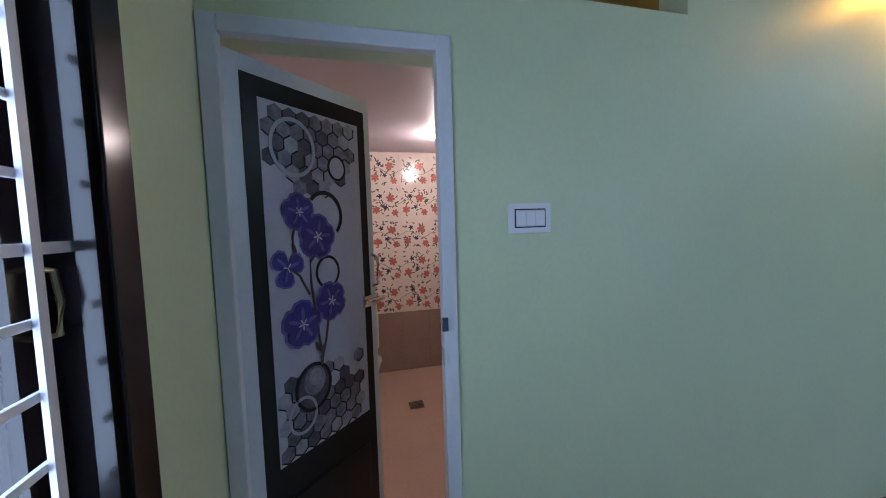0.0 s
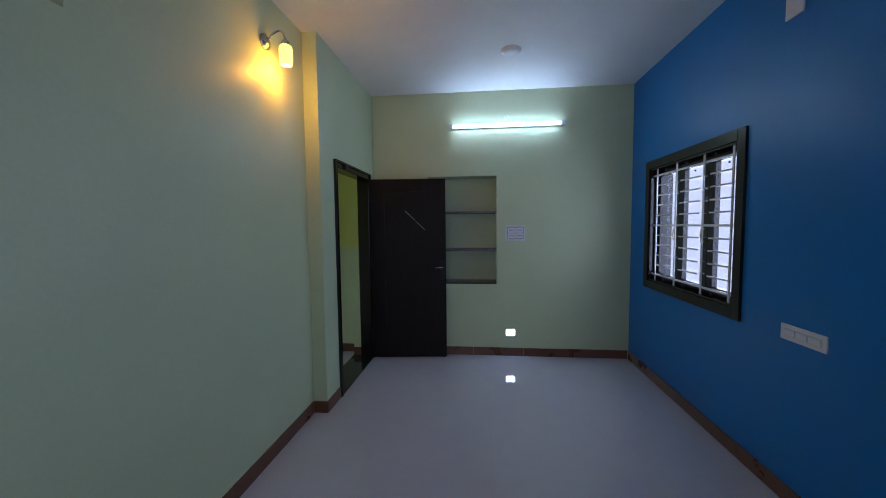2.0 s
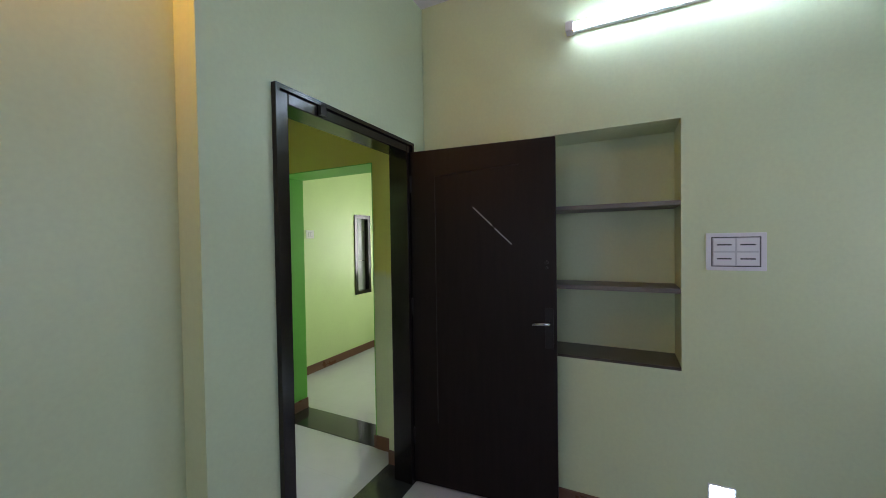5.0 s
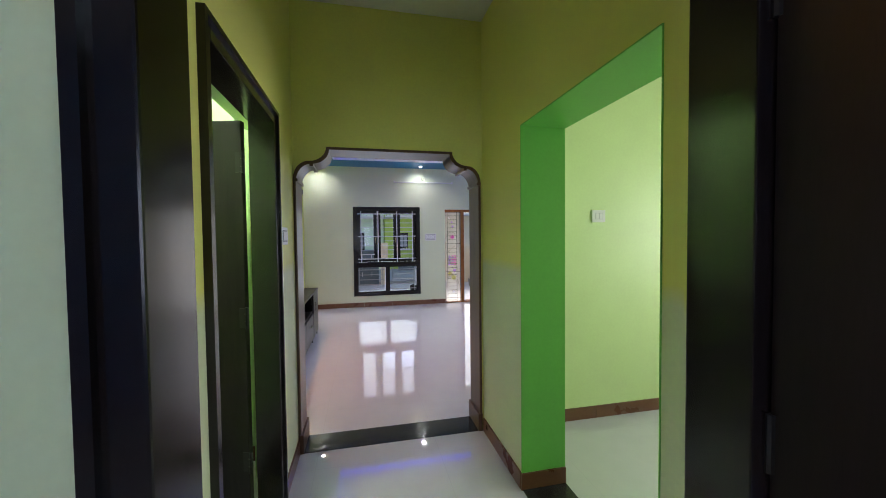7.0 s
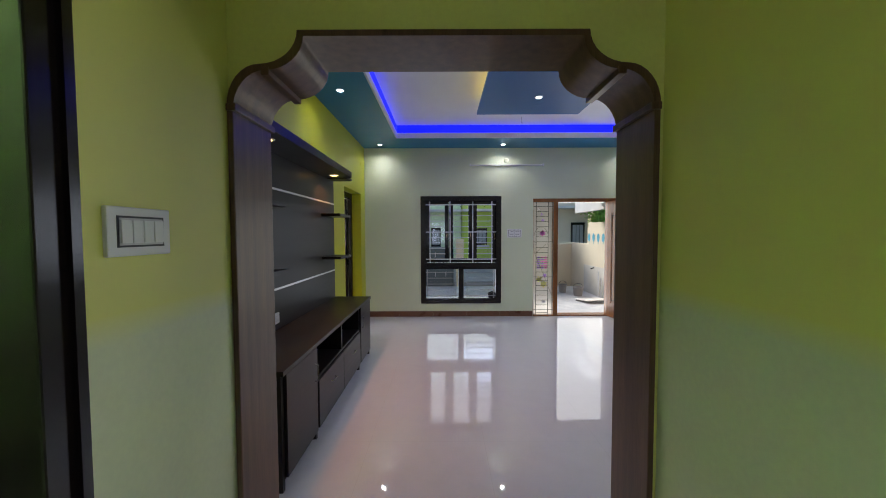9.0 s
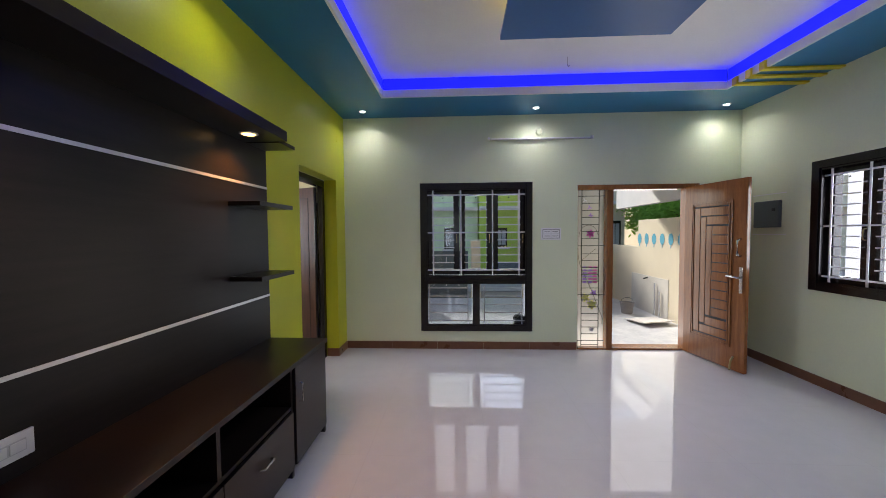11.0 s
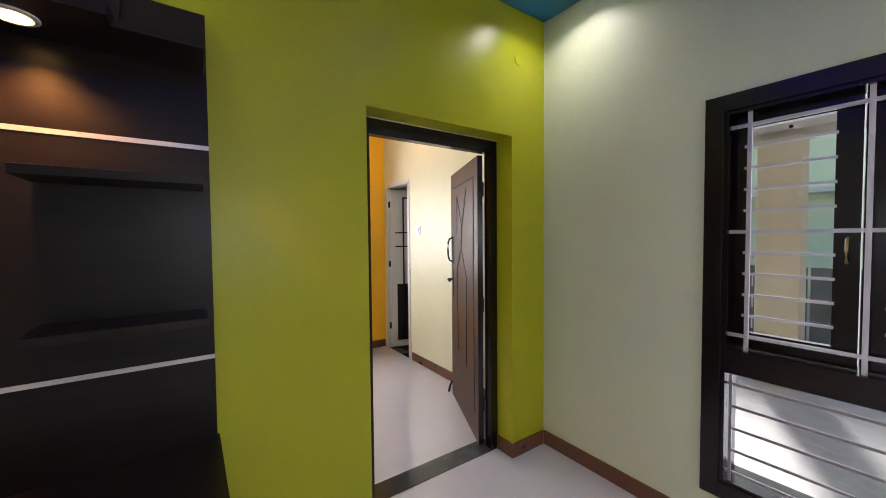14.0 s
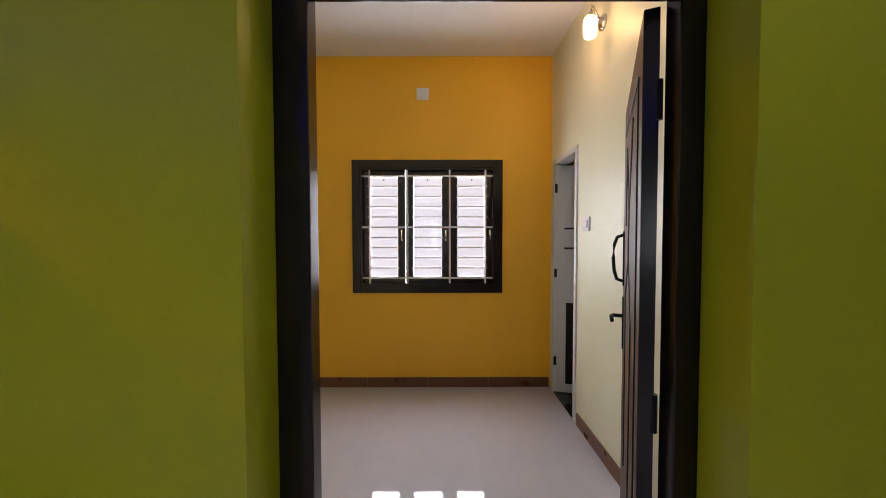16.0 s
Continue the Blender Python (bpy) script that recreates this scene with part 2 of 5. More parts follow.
M["red"] = material("red_flower_print", (0.52, 0.17, 0.13), 0.2, vary=0.15)
M["navy"] = material("navy_flower_print", (0.06, 0.055, 0.12), 0.2, vary=0.15)
M["leafp"] = material("grey_leaf_print", (0.15, 0.14, 0.11), 0.2, vary=0.15)
M["vine"] = material("tan_vine_print", (0.42, 0.22, 0.15), 0.2, vary=0.1)
M["ceramic"] = material("white_ceramic", (0.75, 0.74, 0.72), 0.1, vary=0.02, bump=0.0)
M["concrete"] = material("pale_concrete", (0.42, 0.40, 0.38), 0.75, vary=0.14, scale=2, bump=0.2)
M["earth"] = material("dusty_ground", (0.34, 0.29, 0.24), 0.9, vary=0.2, scale=0.6, bump=0.3)
M["compound"] = material("cream_compound_wall", (0.80, 0.69, 0.52), 0.7, vary=0.07, scale=1.5, bump=0.15)
M["patch"] = material("pale_cement_patch", (0.66, 0.61, 0.55), 0.8, vary=0.1, bump=0.15)
M["motif"] = material("sky_blue_motif_paint", (0.12, 0.42, 0.58), 0.6, vary=0.1)
M["housegreen"] = material("mint_house_paint", (0.76, 0.88, 0.60), 0.7, vary=0.08)
M["houseolive"] = material("lime_house_paint", (0.52, 0.68, 0.10), 0.7, vary=0.08)
M["housewhite"] = material("white_house_trim", (0.72, 0.70, 0.66), 0.7, vary=0.06)
M["gate"] = material("grey_gate_paint", (0.10, 0.125, 0.14), 0.4, vary=0.12)
M["porchwhite"] = material("porch_white_paint", (0.70, 0.66, 0.64), 0.6, vary=0.05)
M["porchtile"] = material("mottled_porch_tile", (0.74, 0.73, 0.76), 0.3, vary=0.0, scale=5, fine=26, bump=0.03, dark=(0.46, 0.47, 0.52), tiles=0.3)
M["leaf"] = material("tree_leaf", (0.25, 0.45, 0.10), 0.5, vary=0.3, scale=3)
ln, ll = M["leaf"].node_tree.nodes, M["leaf"].node_tree.links
thin, both = ln.new("ShaderNodeBsdfTranslucent"), ln.new("ShaderNodeMixShader")
thin.inputs["Color"].default_value = (0.42, 0.66, 0.12, 1)
both.inputs[0].default_value = 0.55
ll.new(ln["Principled BSDF"].outputs[0], both.inputs[1])
ll.new(thin.outputs[0], both.inputs[2])
ll.new(both.outputs[0], ln["Material Output"].inputs["Surface"])
M["bark"] = material("bark", (0.13, 0.09, 0.06), 0.8, vary=0.25, bump=0.4)
M["plastic"] = material("grey_paint_bucket", (0.30, 0.27, 0.27), 0.5, vary=0.15)
M["pink"] = material("magenta_glass_paint", (0.62, 0.10, 0.42), 0.3, vary=0.1)
M["violet"] = material("violet_glass_paint", (0.32, 0.16, 0.60), 0.3, vary=0.1)
M["ylw"] = material("yellow_glass_paint", (0.62, 0.62, 0.18), 0.3, vary=0.1)
M["etched"] = glass("etched_glass", (0.97, 0.95, 0.92), 0.1)
en, el = M["etched"].node_tree.nodes, M["etched"].node_tree.links
milky, blend = en.new("ShaderNodeBsdfTranslucent"), en.new("ShaderNodeMixShader")
milky.inputs["Color"].default_value = (0.92, 0.88, 0.82, 1)
blend.inputs[0].default_value = 0.4
clear = en["Material Output"].inputs["Surface"].links[0].from_socket
el.new(clear, blend.inputs[1])
el.new(milky.outputs[0], blend.inputs[2])
el.new(blend.outputs[0], en["Material Output"].inputs["Surface"])


# ---------------------------------------------------------------- making meshes
def add_box(bm, x0, x1, y0, y1, z0, z1, m=None):
    v = [bm.verts.new((x, y, z)) for x in (x0, x1) for y in (y0, y1) for z in (z0, z1)]
    if m is not None:
        for w in v:
            w.co = m @ w.co
    for q in ((0, 1, 3, 2), (4, 6, 7, 5), (0, 4, 5, 1), (2, 3, 7, 6), (0, 2, 6, 4), (1, 5, 7, 3)):
        bm.faces.new([v[i] for i in q])
    return v


def add_rod(bm, a, b, r, n=10, r2=None):
    a, b = Vector(a), Vector(b)
    q = (b - a).to_track_quat("Z", "Y").to_matrix()
    rings = []
    for p, rad in ((a, r), (b, r if r2 is None else r2)):
        rings.append([bm.verts.new(p + q @ Vector((rad * math.cos(k * math.tau / n), rad * math.sin(k * math.tau / n), 0))) for k in range(n)])
    for k in range(n):
        bm.faces.new((rings[0][k], rings[0][(k + 1) % n], rings[1][(k + 1) % n], rings[1][k]))
    bm.faces.new(rings[0][::-1])
    bm.faces.new(rings[1])


def add_lathe(bm, prof, centre=(0, 0, 0), n=20):
    """A turned shape round z from (radius, height) pairs."""
    rings = [[bm.verts.new((centre[0] + r * math.cos(k * math.tau / n), centre[1] + r * math.sin(k * math.tau / n), centre[2] + z)) for k in range(n)] for r, z in prof]
    for a, b in zip(rings, rings[1:]):
        for k in range(n):
            bm.faces.new((a[k], a[(k + 1) % n], b[(k + 1) % n], b[k]))
    bm.faces.new(rings[0][::-1])
    bm.faces.new(rings[-1])


def add_tube(bm, pts, r, n=8):
    pts = [Vector(p) for p in pts]
    rings = []
    for i, p in enumerate(pts):
        d = (pts[min(i + 1, len(pts) - 1)] - pts[max(i - 1, 0)]).normalized()
        q = d.to_track_quat("Z", "Y").to_matrix()
        rings.append([bm.verts.new(p + q @ Vector((r * math.cos(k * math.tau / n), r * math.sin(k * math.tau / n), 0))) for k in range(n)])
    for a, b in zip(rings, rings[1:]):
        for k in range(n):
            try:
                bm.faces.new((a[k], a[(k + 1) % n], b[(k + 1) % n], b[k]))
            except ValueError:
                pass
    bm.faces.new(rings[0][::-1])
    bm.faces.new(rings[-1])


def add_prism(bm, poly, axis, a, b):
    """A flat outline (pairs) given depth from a to b along an axis; the pairs are the other two axes in order."""
    def at(p, d):
        return {"x": (d, p[0], p[1]), "y": (p[0], d, p[1]), "z": (p[0], p[1], d)}[axis]
    lo, hi = [bm.verts.new(at(p, a)) for p in poly], [bm.verts.new(at(p, b)) for p in poly]
    k = len(poly)
    for i in range(k):
        bm.faces.new((lo[i], lo[(i + 1) % k], hi[(i + 1) % k], hi[i]))
    bm.faces.new(lo[::-1])
    bm.faces.new(hi)


def part(name, bm, mat, parent=None, label="", bevel=0.0, smooth=False):
    if bevel:
        bmesh.ops.bevel(bm, geom=list(bm.edges), offset=bevel, segments=2, affect="EDGES", profile=0.6)
    bmesh.ops.recalc_face_normals(bm, faces=bm.faces)
    me = bpy.data.meshes.new(name)
    bm.to_mesh(me)
    bm.free()
    me.materials.append(M[mat])
    if smooth:
        for p in me.polygons:
            p.use_smooth = True
    ob = new(name, me)
    if parent is not None:
        ob.parent = parent
    if label:
        ob["label"] = label
    return ob


def boxes(name, items, mat, parent=None, label="", bevel=0.0):
    bm = bmesh.new()
    for it in items:
        add_box(bm, *it)
    return part(name, bm, mat, parent, label, bevel)


def rod(name, a, b, r, mat, parent, label="", n=10):
    bm = bmesh.new()
    add_rod(bm, a, b, r, n)
    return part(name, bm, mat, parent, label)


def thing(name, m, label, category, group="", kind=""):
    ob = new(name)
    ob.empty_display_size = 0.1
    ob.matrix_world = m
    return tagged(ob, label, category, group, kind)


def slab(name, axis, face, back, a0, a1, z0, z1, holes, mat, label):
    """A wall leaf with openings cut right through: holes are (a from, a to, z from, z to)."""
    aa = sorted({a0, a1, *[h[0] for h in holes], *[h[1] for h in holes]})
    zz = sorted({z0, z1, *[h[2] for h in holes], *[h[3] for h in holes]})
    aa, zz = [a for a in aa if a0 <= a <= a1], [z for z in zz if z0 <= z <= z1]
    solid = {}
    for i in range(len(aa) - 1):
        for j in range(len(zz) - 1):
            ca, cz = (aa[i] + aa[i + 1]) / 2, (zz[j] + zz[j + 1]) / 2
            solid[i, j] = not any(h[0] < ca < h[1] and h[2] < cz < h[3] for h in holes)
    bm = bmesh.new()
    made = {}

    def vert(i, j, d):
        if (i, j, d) not in made:
            p = (d, aa[i], zz[j]) if axis == "x" else (aa[i], d, zz[j])
            made[i, j, d] = bm.verts.new(p)
        return made[i, j, d]
    for (i, j), full in solid.items():
        if not full:
            continue
        for d in (face, back):
            bm.faces.new([vert(i, j, d), vert(i + 1, j, d), vert(i + 1, j + 1, d), vert(i, j + 1, d)])
        for di, dj, p, q in ((-1, 0, (i, j), (i, j + 1)), (1, 0, (i + 1, j), (i + 1, j + 1)), (0, -1, (i, j), (i + 1, j)), (0, 1, (i, j + 1), (i + 1, j + 1))):
            if not solid.get((i + di, j + dj), False):
                bm.faces.new([vert(*p, face), vert(*q, face), vert(*q, back), vert(*p, back)])
    ob = part(name, bm, mat)
    return tagged(ob, label, "wall", kind="structure")


def sheet(name, x0, x1, y0, y1, z0, z1, mat, label, category):
    return tagged(boxes(name, [(x0, x1, y0, y1, z0, z1)], mat), label, category, kind="structure")


def skirting(name, axis, face, out, a0, a1, mat="base", height=0.095):
    """Brown skirting tiles with fine joints, standing out from the wall face."""
    root = thing(name, Matrix(), "glossy brown skirting tiles along the wall foot", "baseboard", kind="structure")
    n = max(1, round((a1 - a0) / 0.6))
    step = (a1 - a0) / n
    for k in range(n):
        p, q = a0 + k * step + 0.001, a0 + (k + 1) * step - 0.001
        lo, hi = sorted((face, face + out * 0.011))
        it = (lo, hi, p, q, 0.001, height) if axis == "x" else (p, q, lo, hi, 0.001, height)
        boxes("skirting_tile", [it], mat, root)
    return root


# ---------------------------------------------------------------- structure
CA, CF, CH, CB = 3.02, 3.02, 2.94, 3.16
sheet("floor", -3.1, 5.0, -2.6, 8.08, -0.12, 0.0, "floor", "polished white vitrified tile floor", "floor")
sheet("floor_bathroom", -2.85, -1.0, 0.765, 3.3, 0.001, 0.005, "bathfloor", "beige matt bathroom floor tiles", "floor")
sheet("ceiling_bedroom", -2.85, 2.09, -2.5, 0.70, CA, CA + 0.1, "white", "plain white painted ceiling", "ceiling")
sheet("ceiling_foyer", -0.9, 5.0, 0.705, 2.72, CF + 0.004, CF + 0.1, "white", "plain white ceiling over foyer and kitchen", "ceiling")
sheet("ceiling_bathroom", -2.85, -1.0, 0.9, 3.3, 2.235, 2.25, "bathceil", "low white bathroom ceiling", "ceiling")
sheet("ceiling_yellow_room", -3.1, -0.2, 4.3, 8.2, CB, CB + 0.1, "white", "plain white painted ceiling", "ceiling")

sheet("ceiling_kitchen", 2.1, 5.0, 0.36, 0.705, CF + 0.004, CF + 0.1, "white", "plain white kitchen ceiling", "ceiling")

# blue-walled bedroom
slab("wall_bedroom_north", "y", 0.636, 0.765, -2.85, 0.545, 0, CA, [(-2.70, -2.06, -1, 2.05), (-2.12, -1.123, 2.256, 2.86)], "pale", "pale green painted wall with bathroom doorway")
slab("wall_bedroom_door", "y", 0.52, 0.64, 0.540, 2.05, 0, CA, [(0.83, 1.79, -1, 2.08)], "pale", "pale green wall set forward round the doorway")
slab("wall_bedroom_east", "x", 1.97, 2.09, -2.5, 0.515, 0, CA, [(-0.915, -0.13, 0.84, 2.08)], "pale", "pale green wall with a shelf niche")
slab("wall_bedroom_south", "y", -2.385, -2.6, -2.85, 2.09, 0, CA, [(0.24, 1.59, 0.90, 2.11)], "blue", "deep blue painted feature wall with window")
slab("wall_bedroom_west", "x", -2.73, -2.95, -2.5, 0.70, 0, CA, [(-1.18, 0.25, 0.90, 2.11)], "pale", "pale green wall with window")
nr = thing("niche_recess", Matrix(), "pale green recess in the wall", "niche", kind="structure")
for it in [(2.23, 2.26, -0.95, -0.09, 0.80, 2.12), (2.09, 2.23, -0.95, -0.915, 0.80, 2.12), (2.09, 2.23, -0.13, -0.09, 0.80, 2.12), (2.09, 2.23, -0.915, -0.13, 2.08, 2.12), (2.09, 2.23, -0.915, -0.13, 0.80, 0.84)]:
    boxes("recess_panel", [it], "pale", nr)
tagged(boxes("loft_recess", [(-2.16, -1.08, 0.89, 0.92, 2.256, 2.90), (-2.16, -2.12, 0.765, 0.89, 2.256, 2.90), (-1.123, -1.08, 0.765, 0.89, 2.256, 2.90), (-2.12, -1.123, 0.765, 0.89, 2.86, 2.90)], "ochre"), "ochre-painted loft recess above the bathroom door", "loft", kind="structure")

# bathroom
slab("wall_bathroom_north", "y", 3.2, 3.3, -2.9, -0.9, 0, 2.24, [], "bathprint", "white tiled bathroom wall")
slab("wall_bathroom_west", "x", -2.76, -2.88, 0.765, 3.2, 0, 2.24, [], "bathprint", "white tiled bathroom wall")
slab("wall_bathroom_east", "x", -1.05, -0.95, 0.765, 3.2, 0, 2.24, [], "bathprint", "white tiled bathroom wall")

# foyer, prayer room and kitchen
slab("wall_foyer_south", "y", 0.765, 0.645, 0.42, 2.2, 0, CF, [(0.80, 1.87, -1, 2.10)], "foyer", "pale green foyer wall with olive shade painted on its upper part")
slab("wall_foyer_west", "x", 0.67, 0.55, 0.70, 2.70, 0, CF, [(1.24, 2.09, -1, 2.085)], "foyer", "pale green foyer wall with olive shade painted on its upper part")
slab("wall_prayer_room_east", "x", 0.45, 0.546, 0.77, 2.75, 0, CF, [(1.22, 2.42, -1, 2.10)], "puja", "light green prayer room wall")
slab("wall_prayer_room_north", "y", 2.60, 2.70, -0.8, 0.45, 0, CF, [], "puja", "light green prayer room wall")
slab("wall_prayer_room_west", "x", -0.665, -0.8, 0.77, 2.7, 0, CF, [], "puja", "light green prayer room wall")
slab("wall_prayer_room_south", "y", 0.88, 0.77, -0.8, 0.45, 0, CF, [], "puja", "light green prayer room wall")
slab("wall_foyer_east", "x", 1.985, 2.12, 0.70, 2.70, 0, CF, [(0.955, 1.943, -1, 2.07)], "foyer", "pale green foyer wall with olive shade painted on its upper part")
slab("wall_kitchen_west", "x", 2.255, 2.124, 0.60, 2.70, 0, CF, [(0.955, 1.943, -1, 2.07)], "lime", "light green kitchen wall")
tagged(boxes("trim_green_opening", [(1.983, 2.257, 1.939, 1.945, 0.095, 2.07), (1.983, 2.257, 0.953, 0.959, 0.095, 2.07), (1.983, 2.257, 0.959, 1.939, 2.066, 2.072)], "green"), "bright green painted opening reveals", "trim", kind="structure")
slab("wall_kitchen_north", "y", 2.58, 2.70, 2.2, 5.0, 0, CF, [(3.72, 4.02, 0.82, 1.86)], "lime", "light green kitchen wall with narrow window")
slab("wall_kitchen_south", "y", 0.50, 0.38, 2.2, 5.0, 0, CF, [], "lime", "light green kitchen wall")
# the opening is added for the kitchen lamp, out of view
slab("wall_kitchen_east", "x", 4.85, 5.0, 0.4, 2.7, 0, CF, [(0.85, 1.95, 0.95, 2.05)], "lime", "light green kitchen wall with an added, unseen window")

# arch wall with its shaped head
AL, AR, AY0, AY1 = 0.672, 1.969, 2.617, 2.82


def arch_line(inset=0.0):
    left = [(0.0, 1.845)]
    left += [(0.104 - 0.104 * math.cos(k * math.pi / 16), 1.845 + 0.123 * math.sin(k * math.pi / 16)) for k in range(1, 9)]
    left += [(0.104 + 0.119 * math.sin(k * math.pi / 16), 2.066 - 0.098 * math.cos(k * math.pi / 16)) for k in range(0, 9)]
    pts = [(AL + inset + x * 0.96, z - inset) for x, z in left]
    return pts + [(AL + AR - x, z) for x, z in reversed(pts)]


def arch_wall(name, y0, y1, mat, x0, x1, top, label):
    bm = bmesh.new()
    line = arch_line()
    low = [(x0, 1.845), *line, (x1, 1.845)]
    for (xa, za), (xb, zb) in zip(low, low[1:]):
        if xb - xa > 1e-5:
            add_prism(bm, [(xa, za), (xb, zb), (xb, top), (xa, top)], "y", y0, y1)
    add_box(bm, x0, AL, y0, y1, 0, 1.845)
    add_box(bm, AR, x1, y0, y1, 0, 1.845)
    bmesh.ops.remove_doubles(bm, verts=bm.verts, dist=1e-5)
    tagged(part(name, bm, mat), label, "wall", kind="structure")


arch_wall("wall_arch_foyer", AY0, 2.718, "foyer_top", 0.56, 2.10, CF, "olive wall over the shaped archway")
arch_wall("wall_arch_hall", 2.722, AY1, "cream", -0.2, 5.0, 3.2, "cream hall wall with the shaped archway")

# hall
slab("wall_hall_west", "x", -0.05, -0.195, 2.75, 8.07, 0, 3.2, [(6.558, 7.560, -1, 2.122)], "chart", "yellow-green painted feature wall")
slab("wall_hall_north", "y", 7.87, 8.07, -0.06, 5.0, 0, 3.2, [(0.935, 2.318, 0.245, 2.10), (2.89, 4.34, -1, 2.06)], "cream", "pale cream wall with window and entrance")
slab("wall_hall_east", "x", 4.83, 5.0, 2.75, 8.0, 0, 3.2, [(5.67, 6.94, 0.92, 2.12)], "cream", "pale cream wall with window")
TX0, TX1, TY0, TY1 = 0.59, 4.19, 3.5, 7.205
bm = bmesh.new()
for it in ((-0.05, TX0, 2.82, 7.87), (TX1, 4.83, 2.82, 7.87), (TX0, TX1, 2.82, TY0), (TX0, TX1, TY1, 7.87)):
    add_box(bm, it[0], it[1], it[2], it[3], CH, CH + 0.05)
tagged(part("ceiling_hall_border", bm, "tealblue"), "blue dropped ceiling border round the tray", "ceiling", kind="structure")
sheet("ceiling_hall", -0.1, 4.9, 2.8, 7.9, 3.135, 3.2, "white", "white tray ceiling", "ceiling")
bm = bmesh.new()
for it in ((TX0, TX0 + 0.02, TY0, TY1), (TX1 - 0.02, TX1, TY0, TY1), (TX0 + 0.02, TX1 - 0.02, TY0, TY0 + 0.02), (TX0 + 0.02, TX1 - 0.02, TY1 - 0.02, TY1)):
    add_box(bm, it[0], it[1], it[2], it[3], CH - 0.004, CH + 0.075)
tagged(part("trim_tray_edge", bm, "white"), "white moulded lip round the tray ceiling", "trim", kind="structure")
strip = thing("led_strip", Matrix(), "glowing blue light strip in the ceiling cove", "strip light")
for it in ((TX0 + 0.004, TX0 + 0.014, TY0 + 0.02, TY1 - 0.02), (TX1 - 0.014, TX1 - 0.004, TY0 + 0.02, TY1 - 0.02), (TX0 + 0.02, TX1 - 0.02, TY0 + 0.004, TY0 + 0.014), (TX0 + 0.02, TX1 - 0.02, TY1 - 0.014, TY1 - 0.004)):
    boxes("strip", [(*it, CH + 0.077, 3.133)], "ledblue", strip)

# yellow room
slab("wall_yellow_room_east", "x", -0.34, -0.199, 4.3, 8.2, 0, CB, [(6.53, 7.61, -1, 2.15)], "creamb", "cream painted wall")
slab("wall_yellow_room_west", "x", -2.833, -3.06, 4.3, 8.2, 0, CB, [(6.10, 7.51, 0.93, 2.18)], "orange", "amber yellow feature wall with window")
slab("wall_yellow_room_north", "y", 7.99, 8.11, -2.9, -0.25, 0, CB, [(-2.745, -2.16, -1, 2.15)], "creamb", "cream wall with bathroom doorway")
slab("wall_yellow_room_south", "y", 4.45, 4.3, -2.9, -0.25, 0, CB, [], "creamb", "cream painted wall")
tagged(boxes("wall_second_bathroom", [(-2.95, -1.6, 9.3, 9.4, 0, 2.6), (-2.95, -2.85, 8.12, 9.3, 0, 2.6), (-1.7, -1.6, 8.12, 9.3, 0, 2.6), (-2.95, -1.6, 8.12, 9.4, 2.6, 2.7)], "pvc"), "white walls of the second bathroom", "wall", kind="structure")
sheet("floor_second_bathroom", -2.85, -1.7, 8.10, 9.3, -0.1, -0.02, "granite", "dark bathroom floor", "floor")

# thresholds
for n_, it in (("bedroom", (0.80, 1.87, 0.505, 0.765)), ("kitchen", (1.985, 2.255, 0.960, 1.94)), ("arch", (0.67, 1.972, 2.60, 2.825)), ("yellow_room", (-0.335, -0.19, 6.56, 7.55)), ("prayer_room", (0.45, 0.67, 1.24, 2.09)), ("second_bathroom", (-2.73, -2.17, 7.985, 8.10))):
    tagged(boxes("threshold_" + n_, [(it[0], it[1], it[2], it[3], 0.0, 0.004)], "granite"), "black granite threshold strip in the floor", "threshold", kind="structure")

# skirtings
skirting("baseboard_bedroom_north", "y", 0.636, -1, -2.03, 0.530)
skirting("baseboard_bedroom_step", "x", 0.540, -1, 0.511, 0.625)
skirting("baseboard_bedroom_door", "y", 0.52, -1, 0.540, 0.81)
skirting("baseboard_bedroom_east", "x", 1.97, -1, -2.37, 0.50)
skirting("baseboard_bedroom_south", "y", -2.385, 1, -2.72, 1.955)
skirting("baseboard_bedroom_west", "x", -2.73, 1, -2.37, 0.62)
skirting("baseboard_foyer_west", "x", 0.67, 1, 2.165, 2.60)
skirting("baseboard_foyer_west_near", "x", 0.67, 1, 0.78, 1.165)
skirting("baseboard_foyer_east", "x", 1.985, -1, 1.945, 2.60)
skirting("baseboard_foyer_east_near", "x", 1.985, -1, 0.78, 0.953)
skirting("baseboard_opening_far", "y", 1.938, -1, 1.975, 2.258)
skirting("baseboard_opening_near", "y", 0.960, 1, 1.975, 2.258)
skirting("baseboard_doorway", "x", 1.868, -1, 0.66, 0.765)
skirting("baseboard_kitchen_north", "y", 2.58, -1, 2.27, 4.84)
skirting("baseboard_prayer_north", "y", 2.60, -1, -0.65, 0.44)
skirting("baseboard_hall_north", "y", 7.87, -1, -0.04, 2.885)
skirting("baseboard_hall_north_east", "y", 7.87, -1, 4.40, 4.82)
skirting("baseboard_hall_west", "x", -0.05, 1, 5.96, 6.555)
skirting("baseboard_hall_west_far", "x", -0.05, 1, 7.563, 7.858)
skirting("baseboard_reveal_far", "y", 7.560, -1, -0.19, -0.041)
skirting("baseboard_hall_east", "x", 4.83, -1, 2.84, 7.858)
skirting("baseboard_yellow_west", "x", -2.833, 1, 4.46, 7.975)
skirting("baseboard_yellow_north", "y", 7.99, -1, -2.11, -0.36)


